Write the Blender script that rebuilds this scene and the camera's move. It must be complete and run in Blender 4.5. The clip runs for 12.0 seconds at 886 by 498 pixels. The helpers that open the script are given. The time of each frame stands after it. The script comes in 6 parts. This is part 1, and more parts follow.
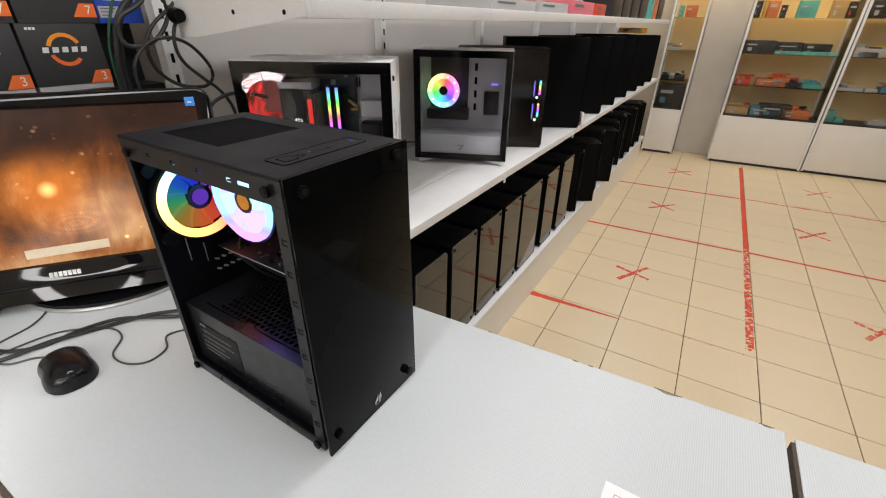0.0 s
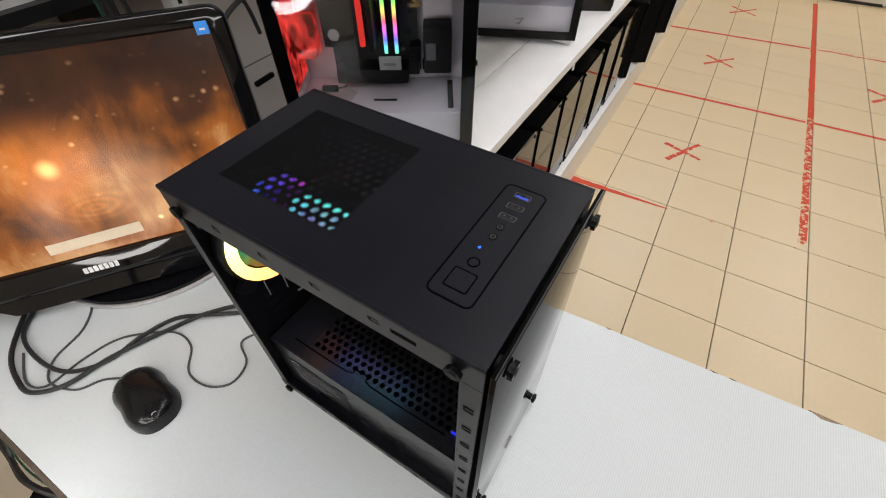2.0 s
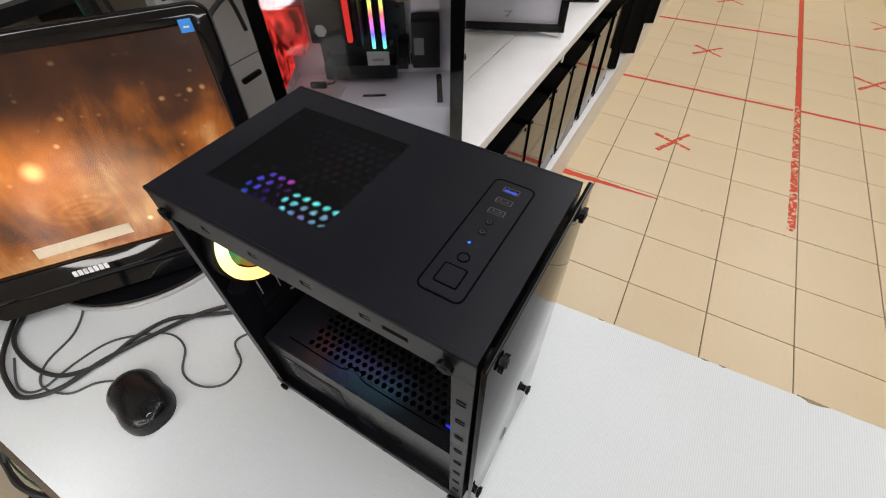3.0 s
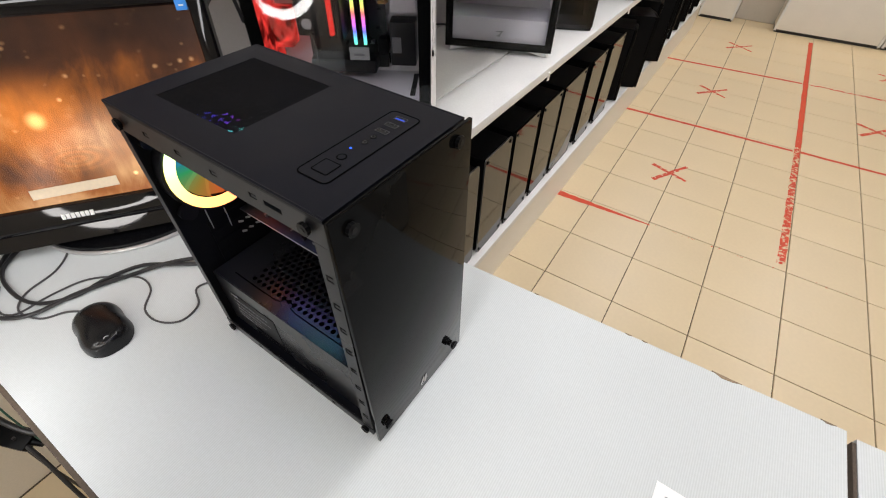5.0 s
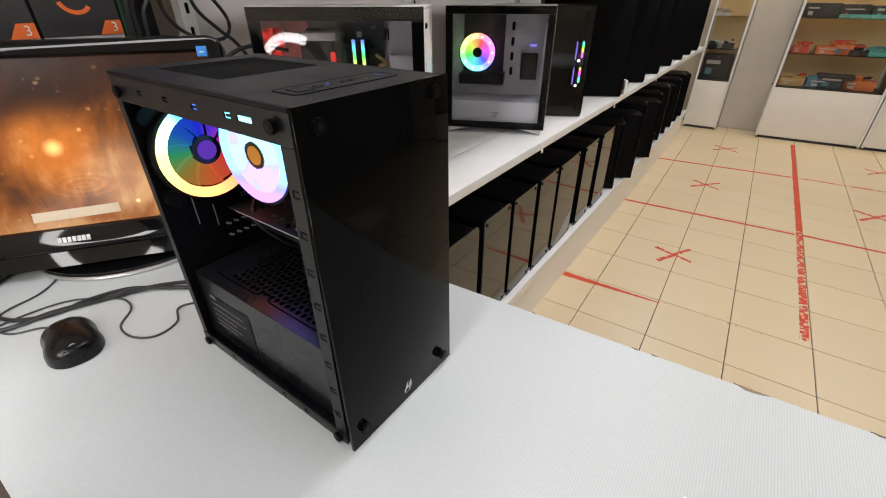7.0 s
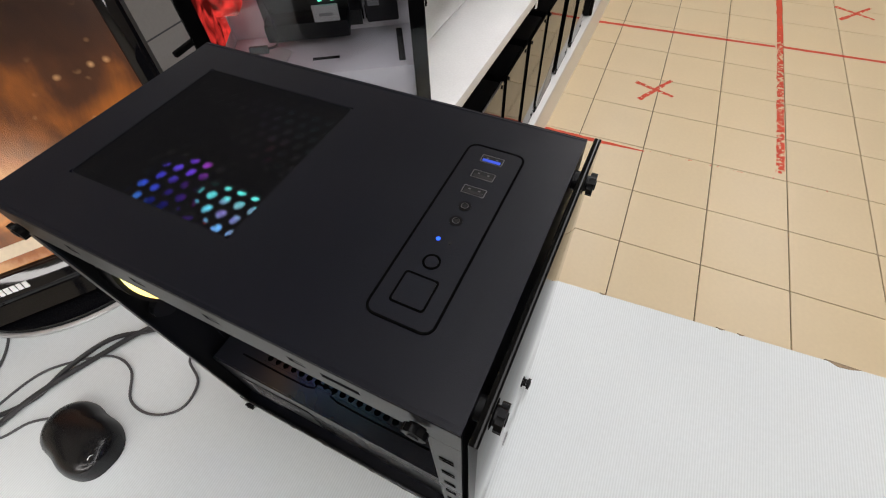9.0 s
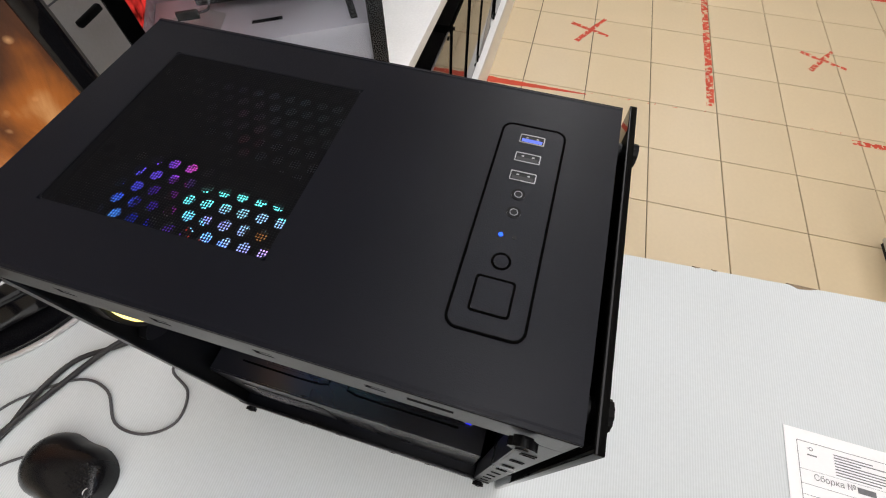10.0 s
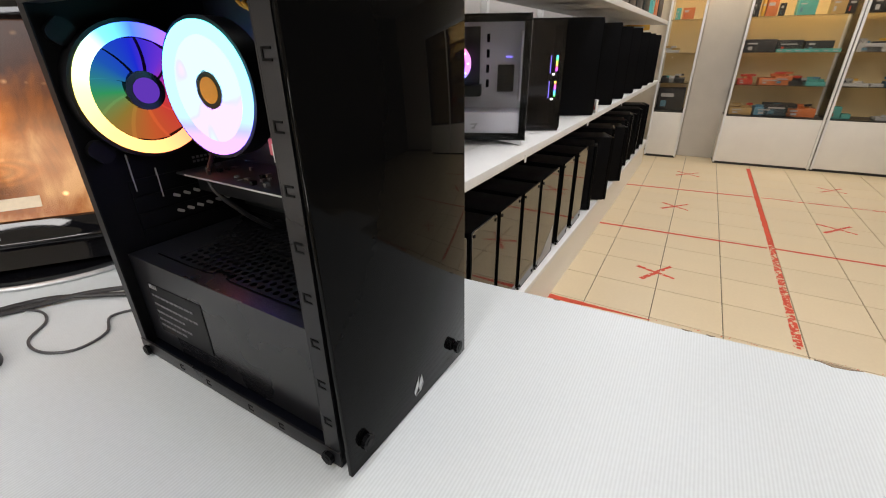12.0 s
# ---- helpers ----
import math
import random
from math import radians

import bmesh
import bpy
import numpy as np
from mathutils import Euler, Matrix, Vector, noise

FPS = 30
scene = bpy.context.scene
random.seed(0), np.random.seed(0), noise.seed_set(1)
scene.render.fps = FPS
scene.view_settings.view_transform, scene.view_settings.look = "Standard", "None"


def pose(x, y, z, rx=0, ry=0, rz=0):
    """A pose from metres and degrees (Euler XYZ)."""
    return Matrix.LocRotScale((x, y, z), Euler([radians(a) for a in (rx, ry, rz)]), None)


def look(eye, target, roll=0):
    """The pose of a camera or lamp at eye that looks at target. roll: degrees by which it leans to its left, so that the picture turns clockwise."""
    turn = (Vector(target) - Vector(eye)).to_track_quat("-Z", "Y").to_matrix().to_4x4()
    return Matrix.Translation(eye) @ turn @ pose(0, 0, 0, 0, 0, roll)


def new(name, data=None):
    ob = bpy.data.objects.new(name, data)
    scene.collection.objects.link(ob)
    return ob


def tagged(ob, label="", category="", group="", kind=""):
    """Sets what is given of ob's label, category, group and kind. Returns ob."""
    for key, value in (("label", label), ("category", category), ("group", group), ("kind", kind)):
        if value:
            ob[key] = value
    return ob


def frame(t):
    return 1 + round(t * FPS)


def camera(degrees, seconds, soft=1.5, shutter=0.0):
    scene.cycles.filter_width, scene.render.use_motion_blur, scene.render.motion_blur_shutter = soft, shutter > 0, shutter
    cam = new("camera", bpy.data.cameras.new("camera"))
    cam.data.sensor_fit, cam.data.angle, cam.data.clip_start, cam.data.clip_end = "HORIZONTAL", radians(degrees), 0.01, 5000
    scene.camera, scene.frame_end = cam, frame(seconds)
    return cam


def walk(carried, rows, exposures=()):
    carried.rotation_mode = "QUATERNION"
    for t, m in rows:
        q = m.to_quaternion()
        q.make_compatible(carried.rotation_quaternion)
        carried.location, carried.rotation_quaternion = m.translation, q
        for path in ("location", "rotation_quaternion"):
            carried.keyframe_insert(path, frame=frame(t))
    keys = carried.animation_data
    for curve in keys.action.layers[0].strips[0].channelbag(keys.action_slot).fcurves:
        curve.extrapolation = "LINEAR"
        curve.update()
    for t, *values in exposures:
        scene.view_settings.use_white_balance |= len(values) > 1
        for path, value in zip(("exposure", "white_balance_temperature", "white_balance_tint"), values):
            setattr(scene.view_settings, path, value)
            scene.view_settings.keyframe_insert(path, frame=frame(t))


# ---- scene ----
cam = camera(91.9, 12.0, soft=1.1)
PATH = [
    (0, (-0.171, 0.236, 1.504), (-1.066, 1.757, 0.564), 0.8),
    (0.5, (-0.196, 0.247, 1.573), (-1.05, 1.594, 0.367), 0.4),
    (1, (-0.347, 0.316, 1.608), (-1.146, 1.548, 0.25), -0.7),
    (1.5, (-0.461, 0.376, 1.606), (-1.17, 1.53, 0.135), -0.5),
    (2, (-0.478, 0.389, 1.606), (-1.156, 1.526, 0.106), -0.3),
    (2.5, (-0.474, 0.391, 1.609), (-1.135, 1.522, 0.098), -0.6),
    (3, (-0.475, 0.39, 1.608), (-1.119, 1.524, 0.092), -0.6),
    (3.2, (-0.478, 0.39, 1.608), (-1.114, 1.527, 0.091), -0.5),
    (5, (-0.31, 0.347, 1.579), (-1.063, 1.537, 0.159), 1.4),
    (5.5, (-0.265, 0.325, 1.549), (-1.158, 1.632, 0.325), 0.5),
    (6, (-0.231, 0.3, 1.466), (-1.197, 1.691, 0.401), 0.4),
    (6.5, (-0.209, 0.285, 1.412), (-1.192, 1.698, 0.394), 0.6),
    (6.7, (-0.213, 0.286, 1.417), (-1.203, 1.709, 0.42), 0.4),
    (8.5, (-0.442, 0.41, 1.564), (-1.075, 1.586, 0.075), -3.4),
    (9, (-0.498, 0.462, 1.546), (-1.039, 1.524, -0.06), -3.6),
    (9.5, (-0.518, 0.482, 1.541), (-0.944, 1.434, -0.165), -3.3),
    (10, (-0.563, 0.468, 1.546), (-0.819, 1.452, -0.176), 0.3),
    (10.5, (-0.556, 0.464, 1.551), (-0.787, 1.43, -0.185), -0.6),
    (11, (-0.485, 0.404, 1.54), (-0.925, 1.452, -0.105), -4.0),
    (11.5, (-0.357, 0.336, 1.448), (-1.171, 1.775, 0.322), -1.3),
    (12, (-0.308, 0.32, 1.293), (-1.208, 1.893, 0.447), -0.6),
]
EXPOSURES = [(0, -0.10), (3.2, -0.08), (5.5, 0.04), (6.5, -0.08), (6.7, -0.08), (8.5, -0.12), (10.5, 0.0), (11.5, 0.06), (12, 0.0)]
walk(cam, [(t, look(eye, target, roll)) for t, eye, target, roll in PATH], EXPOSURES)

# ---- lights, world ----
world = bpy.data.worlds.new("shop_world")
scene.world = world
world.use_nodes = True
world.node_tree.nodes["Background"].inputs[0].default_value = (0.9, 0.92, 1.0, 1)
world.node_tree.nodes["Background"].inputs[1].default_value = 0.04
LAMP_POWER = 55.0
LAMPS = [(-0.45, 2.25), (1.45, 2.25)]
CEILING = 2.8


# ---- materials ----
def mat(name, colour, rough=0.5, metal=0.0, var=0.12, grain=180.0, stain=6.0, bump=0.0, bump_scale=400.0,
        emit=None, power=0.0, coat=0.0, spec=0.5, rvar=0.08, per_object=0.0):
    m = bpy.data.materials.new(name)
    m.use_nodes = True
    nt = m.node_tree
    b = nt.nodes["Principled BSDF"]
    tc = nt.nodes.new("ShaderNodeTexCoord")
    n1 = nt.nodes.new("ShaderNodeTexNoise")
    n1.inputs["Scale"].default_value = grain
    n1.inputs["Detail"].default_value = 2
    n2 = nt.nodes.new("ShaderNodeTexNoise")
    n2.inputs["Scale"].default_value = stain
    n2.inputs["Detail"].default_value = 5
    nt.links.new(tc.outputs["Object"], n1.inputs["Vector"])
    nt.links.new(tc.outputs["Object"], n2.inputs["Vector"])
    add = nt.nodes.new("ShaderNodeMath")
    add.operation = "ADD"
    nt.links.new(n1.outputs["Fac"], add.inputs[0])
    nt.links.new(n2.outputs["Fac"], add.inputs[1])
    last = add.outputs[0]
    if per_object:
        oi = nt.nodes.new("ShaderNodeObjectInfo")
        mul = nt.nodes.new("ShaderNodeMath")
        mul.operation = "MULTIPLY_ADD"
        mul.inputs[1].default_value = per_object
        nt.links.new(oi.outputs["Random"], mul.inputs[0])
        nt.links.new(last, mul.inputs[2])
        last = mul.outputs[0]
    mr = nt.nodes.new("ShaderNodeMapRange")
    mr.inputs["From Min"].default_value = 0.6
    mr.inputs["From Max"].default_value = 1.4 + per_object
    mr.inputs["To Min"].default_value = 1 - var
    mr.inputs["To Max"].default_value = 1 + var
    nt.links.new(last, mr.inputs["Value"])
    mix = nt.nodes.new("ShaderNodeVectorMath")
    mix.operation = "SCALE"
    mix.inputs[0].default_value = colour
    nt.links.new(mr.outputs["Result"], mix.inputs["Scale"])
    nt.links.new(mix.outputs[0], b.inputs["Base Color"])
    rr = nt.nodes.new("ShaderNodeMapRange")
    rr.inputs["To Min"].default_value = max(0.0, rough - rvar)
    rr.inputs["To Max"].default_value = min(1.0, rough + rvar)
    rr.inputs["From Min"].default_value = 0.3
    rr.inputs["From Max"].default_value = 0.7
    nt.links.new(n2.outputs["Fac"], rr.inputs["Value"])
    nt.links.new(rr.outputs["Result"], b.inputs["Roughness"])
    b.inputs["Metallic"].default_value = metal
    b.inputs["Specular IOR Level"].default_value = spec
    b.inputs["Coat Weight"].default_value = coat
    b.inputs["Coat Roughness"].default_value = 0.04
    if bump:
        bn = nt.nodes.new("ShaderNodeTexNoise")
        bn.inputs["Scale"].default_value = bump_scale
        bp = nt.nodes.new("ShaderNodeBump")
        bp.inputs["Strength"].default_value = bump
        bp.inputs["Distance"].default_value = 0.001
        nt.links.new(tc.outputs["Object"], bn.inputs["Vector"])
        nt.links.new(bn.outputs["Fac"], bp.inputs["Height"])
        nt.links.new(bp.outputs["Normal"], b.inputs["Normal"])
    if emit:
        b.inputs["Emission Color"].default_value = (*emit, 1)
        b.inputs["Emission Strength"].default_value = power
    return m


def glow(name, colour, power):
    m = bpy.data.materials.new(name)
    m.use_nodes = True
    nt = m.node_tree
    nt.nodes.remove(nt.nodes["Principled BSDF"])
    e = nt.nodes.new("ShaderNodeEmission")
    e.inputs[0].default_value = (*colour, 1)
    e.inputs[1].default_value = power
    nt.links.new(e.outputs[0], nt.nodes["Material Output"].inputs[0])
    return m


def rainbow(name, sat, power, phase=0.0, turns=1.0, plane="XY", mottle=0.0):
    """LED diffuser whose hue runs round its own axis."""
    m = bpy.data.materials.new(name)
    m.use_nodes = True
    nt = m.node_tree
    nt.nodes.remove(nt.nodes["Principled BSDF"])
    tc = nt.nodes.new("ShaderNodeTexCoord")
    sp = nt.nodes.new("ShaderNodeSeparateXYZ")
    nt.links.new(tc.outputs["Object"], sp.inputs[0])
    if plane == "XY":
        at = nt.nodes.new("ShaderNodeMath")
        at.operation = "ARCTAN2"
        nt.links.new(sp.outputs["Y"], at.inputs[0])
        nt.links.new(sp.outputs["X"], at.inputs[1])
        src, k = at.outputs[0], turns / (2 * math.pi)
    else:
        src, k = sp.outputs[plane], turns
    ma = nt.nodes.new("ShaderNodeMath")
    ma.operation = "MULTIPLY_ADD"
    ma.inputs[1].default_value = k
    ma.inputs[2].default_value = phase + 3
    nt.links.new(src, ma.inputs[0])
    fr = nt.nodes.new("ShaderNodeMath")
    fr.operation = "FRACT"
    nt.links.new(ma.outputs[0], fr.inputs[0])
    if mottle:
        nz = nt.nodes.new("ShaderNodeTexNoise")
        nz.inputs["Scale"].default_value = 24.0
        nz.inputs["Detail"].default_value = 0.6
        nt.links.new(tc.outputs["Object"], nz.inputs["Vector"])
        add = nt.nodes.new("ShaderNodeMath")
        add.operation = "MULTIPLY_ADD"
        add.inputs[1].default_value = mottle
        nt.links.new(nz.outputs["Fac"], add.inputs[0])
        nt.links.new(ma.outputs[0], add.inputs[2])
        nt.links.new(add.outputs[0], fr.inputs[0])
    hs = nt.nodes.new("ShaderNodeCombineColor")
    hs.mode = "HSV"
    hs.inputs[1].default_value = sat
    hs.inputs[2].default_value = 1
    nt.links.new(fr.outputs[0], hs.inputs[0])
    e = nt.nodes.new("ShaderNodeEmission")
    e.inputs[1].default_value = power
    nt.links.new(hs.outputs[0], e.inputs[0])
    nt.links.new(e.outputs[0], nt.nodes["Material Output"].inputs[0])
    return m


def wheel(name, stops, power, clear=0.0):
    """LED light whose colours run round its own axis: from the top by the near side, the bottom and the far side."""
    m = glow(name, (1, 1, 1), power)
    nt = m.node_tree
    e = [n for n in nt.nodes if n.type == "EMISSION"][0]
    tc = nt.nodes.new("ShaderNodeTexCoord")
    sp = nt.nodes.new("ShaderNodeSeparateXYZ")
    nt.links.new(tc.outputs["Object"], sp.inputs[0])
    at = nt.nodes.new("ShaderNodeMath")
    at.operation = "ARCTAN2"
    nt.links.new(sp.outputs["Y"], at.inputs[0])
    nt.links.new(sp.outputs["X"], at.inputs[1])
    ma = nt.nodes.new("ShaderNodeMath")
    ma.operation = "MULTIPLY_ADD"
    ma.inputs[1].default_value = 0.5 / math.pi
    ma.inputs[2].default_value = 0.5
    nt.links.new(at.outputs[0], ma.inputs[0])
    ramp = nt.nodes.new("ShaderNodeValToRGB")
    els = ramp.color_ramp.elements
    els[0].position, els[0].color = stops[0][0], (*stops[0][1], 1)
    els[1].position, els[1].color = stops[-1][0], (*stops[-1][1], 1)
    for pos, colour in stops[1:-1]:
        els.new(pos).color = (*colour, 1)
    nt.links.new(ma.outputs[0], ramp.inputs[0])
    nt.links.new(ramp.outputs["Color"], e.inputs[0])
    if clear:
        tr = nt.nodes.new("ShaderNodeBsdfTransparent")
        mx = nt.nodes.new("ShaderNodeMixShader")
        mx.inputs[0].default_value = clear
        nt.links.new(e.outputs[0], mx.inputs[1])
        nt.links.new(tr.outputs[0], mx.inputs[2])
        nt.links.new(mx.outputs[0], nt.nodes["Material Output"].inputs[0])
    return m


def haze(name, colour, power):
    """Glow in uneven patches, standing in for a fan's coloured light."""
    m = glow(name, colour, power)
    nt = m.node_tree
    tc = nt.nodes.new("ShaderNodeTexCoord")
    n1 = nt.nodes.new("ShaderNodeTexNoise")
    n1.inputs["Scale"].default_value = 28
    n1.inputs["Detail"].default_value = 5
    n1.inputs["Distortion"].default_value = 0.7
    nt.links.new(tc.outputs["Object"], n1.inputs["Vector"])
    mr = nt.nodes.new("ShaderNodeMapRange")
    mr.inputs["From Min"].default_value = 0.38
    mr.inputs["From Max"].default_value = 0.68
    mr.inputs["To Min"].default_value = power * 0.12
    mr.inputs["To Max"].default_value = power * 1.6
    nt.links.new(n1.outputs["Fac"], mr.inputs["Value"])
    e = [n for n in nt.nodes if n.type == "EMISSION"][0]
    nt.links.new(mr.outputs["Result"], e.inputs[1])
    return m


def pane_mat(name, tint, rough=0.01, ior=1.45):
    """Thin glass: clear with a mirror gloss."""
    m = bpy.data.materials.new(name)
    m.use_nodes = True
    nt = m.node_tree
    nt.nodes.remove(nt.nodes["Principled BSDF"])
    tr = nt.nodes.new("ShaderNodeBsdfTransparent")
    tr.inputs[0].default_value = (*tint, 1)
    gl = nt.nodes.new("ShaderNodeBsdfGlossy")
    gl.inputs["Roughness"].default_value = rough
    fn = nt.nodes.new("ShaderNodeFresnel")
    fn.inputs[0].default_value = ior
    mx = nt.nodes.new("ShaderNodeMixShader")
    nt.links.new(fn.outputs[0], mx.inputs[0])
    nt.links.new(tr.outputs[0], mx.inputs[1])
    nt.links.new(gl.outputs[0], mx.inputs[2])
    nt.links.new(mx.outputs[0], nt.nodes["Material Output"].inputs[0])
    return m


M_DARKWALL = mat("dark_unseen_wall", (0.10, 0.065, 0.04), 0.6, var=0.3, stain=3)
M_WALL = mat("wall_paint", (0.72, 0.66, 0.56), 0.7, var=0.05, bump=0.2)
M_COLUMN = mat("column_paint", (0.50, 0.46, 0.40), 0.6, var=0.08)
M_CEIL = mat("ceiling_paint", (0.8, 0.8, 0.78), 0.8, var=0.03)
M_GROUT = mat("grout", (0.10, 0.075, 0.05), 0.9, var=0.3)
M_TILE = mat("beige_tile", (0.69, 0.565, 0.372), 0.36, var=0.05, grain=60, stain=3, rvar=0.05, per_object=0.5)
M_WHITE = mat("white_enamel", (0.78, 0.78, 0.77), 0.32, var=0.04, bump=0.05)
M_WORN = mat("worn_white_shelf", (0.74, 0.74, 0.735), 0.38, var=0.07, stain=9, bump=0.1)
M_BAND = mat("worn_brown_edge", (0.075, 0.055, 0.040), 0.8, var=0.35, grain=260, bump=0.4)
M_EDGE = mat("chipped_chipboard", (0.26, 0.19, 0.12), 0.85, var=0.4, grain=300, bump=0.6)
M_BACK = mat("grey_back_panel", (0.56, 0.535, 0.515), 0.5, var=0.05)
M_CABW = mat("cabinet_white", (0.80, 0.77, 0.71), 0.4, var=0.04)
M_CABIN = mat("cabinet_back_yellow", (0.74, 0.58, 0.32), 0.6, var=0.08)
M_STEEL_BLACK = mat("black_powder_coat", (0.0036, 0.0042, 0.0078), 0.42, var=0.15, grain=900, bump=0.10, bump_scale=1600, spec=0.15)
M_CASEBLACK = mat("plain_black_case_paint", (0.0038, 0.0038, 0.0045), 0.5, var=0.15, grain=900, bump=0.08, bump_scale=1200, spec=0.06)
M_RAIL = mat("black_satin_rail", (0.010, 0.010, 0.012), 0.34, var=0.15, grain=500, spec=0.28, bump=0.08, bump_scale=900)
M_INNER = mat("black_inner_steel", (0.004, 0.004, 0.005), 0.5, var=0.2, grain=600, spec=0.2)
M_SHROUD = mat("black_shroud_steel", (0.010, 0.010, 0.012), 0.30, var=0.15, grain=500, bump=0.05)
M_DARKTOP = mat("black_matte_steel", (0.010, 0.010, 0.012), 0.28, var=0.2, grain=600, spec=0.45)
# shade of recessed grooves as a colour, for raised rims and lines
M_GROOVE_SHADE = mat("groove_shade", (0.0015, 0.0015, 0.0016), 0.9, var=0.2, spec=0.02)
M_GLOSS = mat("black_glossy_acrylic", (0.0035, 0.0035, 0.0035), 0.03, var=0.1, rvar=0.01, spec=0.06)
M_BROWN_GLOSS = mat("smoked_glossy_acrylic", (0.008, 0.0065, 0.005), 0.06, var=0.1, rvar=0.02, spec=0.5)
M_RUBBER = mat("black_rubber", (0.004, 0.004, 0.0045), 0.34, var=0.2, spec=0.08)
M_PLASTIC = mat("black_plastic", (0.006, 0.006, 0.007), 0.4, var=0.15, grain=400, bump=0.1, spec=0.3)
M_PIANO = mat("piano_black_plastic", (0.004, 0.004, 0.005), 0.05, var=0.1, rvar=0.02, spec=0.38)
M_MOUSE = mat("worn_black_plastic", (0.007, 0.007, 0.008), 0.27, var=0.2, grain=500, bump=0.05, spec=0.25)
M_CABLE = mat("black_cable_rubber", (0.018, 0.018, 0.020), 0.38, var=0.15)
M_GREYCABLE = mat("grey_cable_rubber", (0.06, 0.06, 0.065), 0.4, var=0.15)
M_CHROME = mat("bright_steel", (0.75, 0.75, 0.76), 0.22, 1.0, var=0.06)
M_DARKMETAL = mat("dark_steel", (0.25, 0.25, 0.26), 0.35, 1.0, var=0.1)
M_BLUE_PLASTIC = mat("blue_plastic", (0.02, 0.08, 0.75), 0.35, var=0.1, emit=(0.02, 0.08, 0.9), power=0.0)
M_PORT = mat("dull_port_steel", (0.13, 0.13, 0.135), 0.30, 1.0, var=0.15)
M_PRINT = mat("white_print", (0.75, 0.75, 0.75), 0.5, var=0.05)
M_GREYPRINT = mat("grey_print", (0.13, 0.13, 0.14), 0.5, var=0.2)
M_SLOT_SHADE = mat("slot_shade", (0.0015, 0.0015, 0.0017), 0.6, var=0.2, spec=0.1)
M_PCB = mat("dark_circuit_board", (0.014, 0.016, 0.016), 0.45, var=0.5, grain=220)
M_SILVER = mat("silver_print", (0.55, 0.55, 0.56), 0.35, 0.6, var=0.1)
M_PAPER = mat("white_paper", (0.85, 0.85, 0.86), 0.7, var=0.02)
M_INK = mat("grey_ink", (0.16, 0.16, 0.17), 0.8, var=0.2)
M_TAPE_BEIGE = mat("paper_tape", (0.75, 0.62, 0.45), 0.7, var=0.06, emit=(0.75, 0.6, 0.42), power=0.0)
M_CARTON = mat("dark_carton", (0.035, 0.034, 0.036), 0.5, var=0.15)
M_ORANGE = mat("orange_print", (0.80, 0.16, 0.03), 0.5, var=0.1)
M_ORANGE_YELLOW = mat("amber_print", (0.85, 0.30, 0.03), 0.5, var=0.15, stain=30)
M_BLUEBOX = mat("blue_carton", (0.02, 0.07, 0.42), 0.4, var=0.2, stain=20)
M_GREYSTRIP = mat("pale_grey_print", (0.45, 0.45, 0.45), 0.5, var=0.08)
M_PCWHITE = mat("white_case_paint", (0.78, 0.78, 0.80), 0.3, var=0.03)
M_PCINNER = mat("white_inner_steel", (0.62, 0.60, 0.64), 0.4, var=0.05)
M_LABELGREY = mat("label_grey", (0.30, 0.30, 0.31), 0.5)
M_GREEN = mat("green_rubber", (0.012, 0.06, 0.035), 0.4)
M_STICKER = mat("blue_sticker_print", (0.03, 0.26, 0.78), 0.4, var=0.06)
M_TEAL = mat("teal_carton", (0.10, 0.42, 0.38), 0.5, var=0.2)
M_REDBOX = mat("red_carton", (0.55, 0.06, 0.03), 0.5, var=0.25)
M_RUST = mat("orange_carton", (0.60, 0.17, 0.05), 0.5, var=0.25)
M_SKY = mat("blue_grey_carton", (0.10, 0.24, 0.34), 0.5, var=0.25)
M_TAN = mat("tan_carton", (0.45, 0.30, 0.12), 0.6, var=0.25)
M_AMBER = mat("amber_carton", (0.65, 0.36, 0.04), 0.5, var=0.2)
M_DARKBOX = mat("black_carton", (0.02, 0.02, 0.022), 0.4, var=0.3)
M_PINK = mat("pink_plastic", (0.70, 0.16, 0.22), 0.4)
M_CORK = mat("grey_speckle", (0.3, 0.3, 0.3), 0.6, var=0.3)
M_PANE = pane_mat("clear_glass", (0.95, 0.96, 0.97), ior=1.22)
M_PANE_BRIGHT = pane_mat("reflecting_glass", (0.95, 0.96, 0.97), ior=1.45)
M_SMOKE = pane_mat("smoked_glass", (0.62, 0.60, 0.62))
M_CABPANE = pane_mat("showcase_glass", (0.94, 0.92, 0.88), ior=1.3)
M_LAMPFACE = glow("lamp_diffuser", (1.0, 0.95, 0.87), 3.0)
M_LED_BLUE = glow("blue_led", (0.03, 0.12, 1.0), 2.2)
RING_HUES = ((0.0, (0.04, 0.10, 1.0)), (0.08, (0.10, 0.50, 1.0)), (0.15, (0.70, 1.0, 0.45)), (0.24, (1.0, 0.85, 0.24)), (0.36, (1.0, 0.55, 0.14)), (0.5, (1.0, 0.32, 0.11)),
             (0.65, (1.0, 0.12, 0.08)), (0.78, (1.0, 0.06, 0.30)), (0.89, (0.22, 0.07, 1.0)), (1.0, (0.04, 0.10, 1.0)))
BLADE_HUES = ((0.0, (0.02, 0.04, 1.0)), (0.13, (0.02, 0.14, 0.70)), (0.25, (0.05, 0.45, 0.16)), (0.36, (0.42, 0.28, 0.05)), (0.5, (0.85, 0.15, 0.04)),
              (0.65, (0.9, 0.06, 0.06)), (0.78, (0.70, 0.05, 0.40)), (0.89, (0.22, 0.05, 1.0)), (1.0, (0.02, 0.04, 1.0)))
M_RING_WARM = wheel("fan_ring_led", RING_HUES, 3.2)
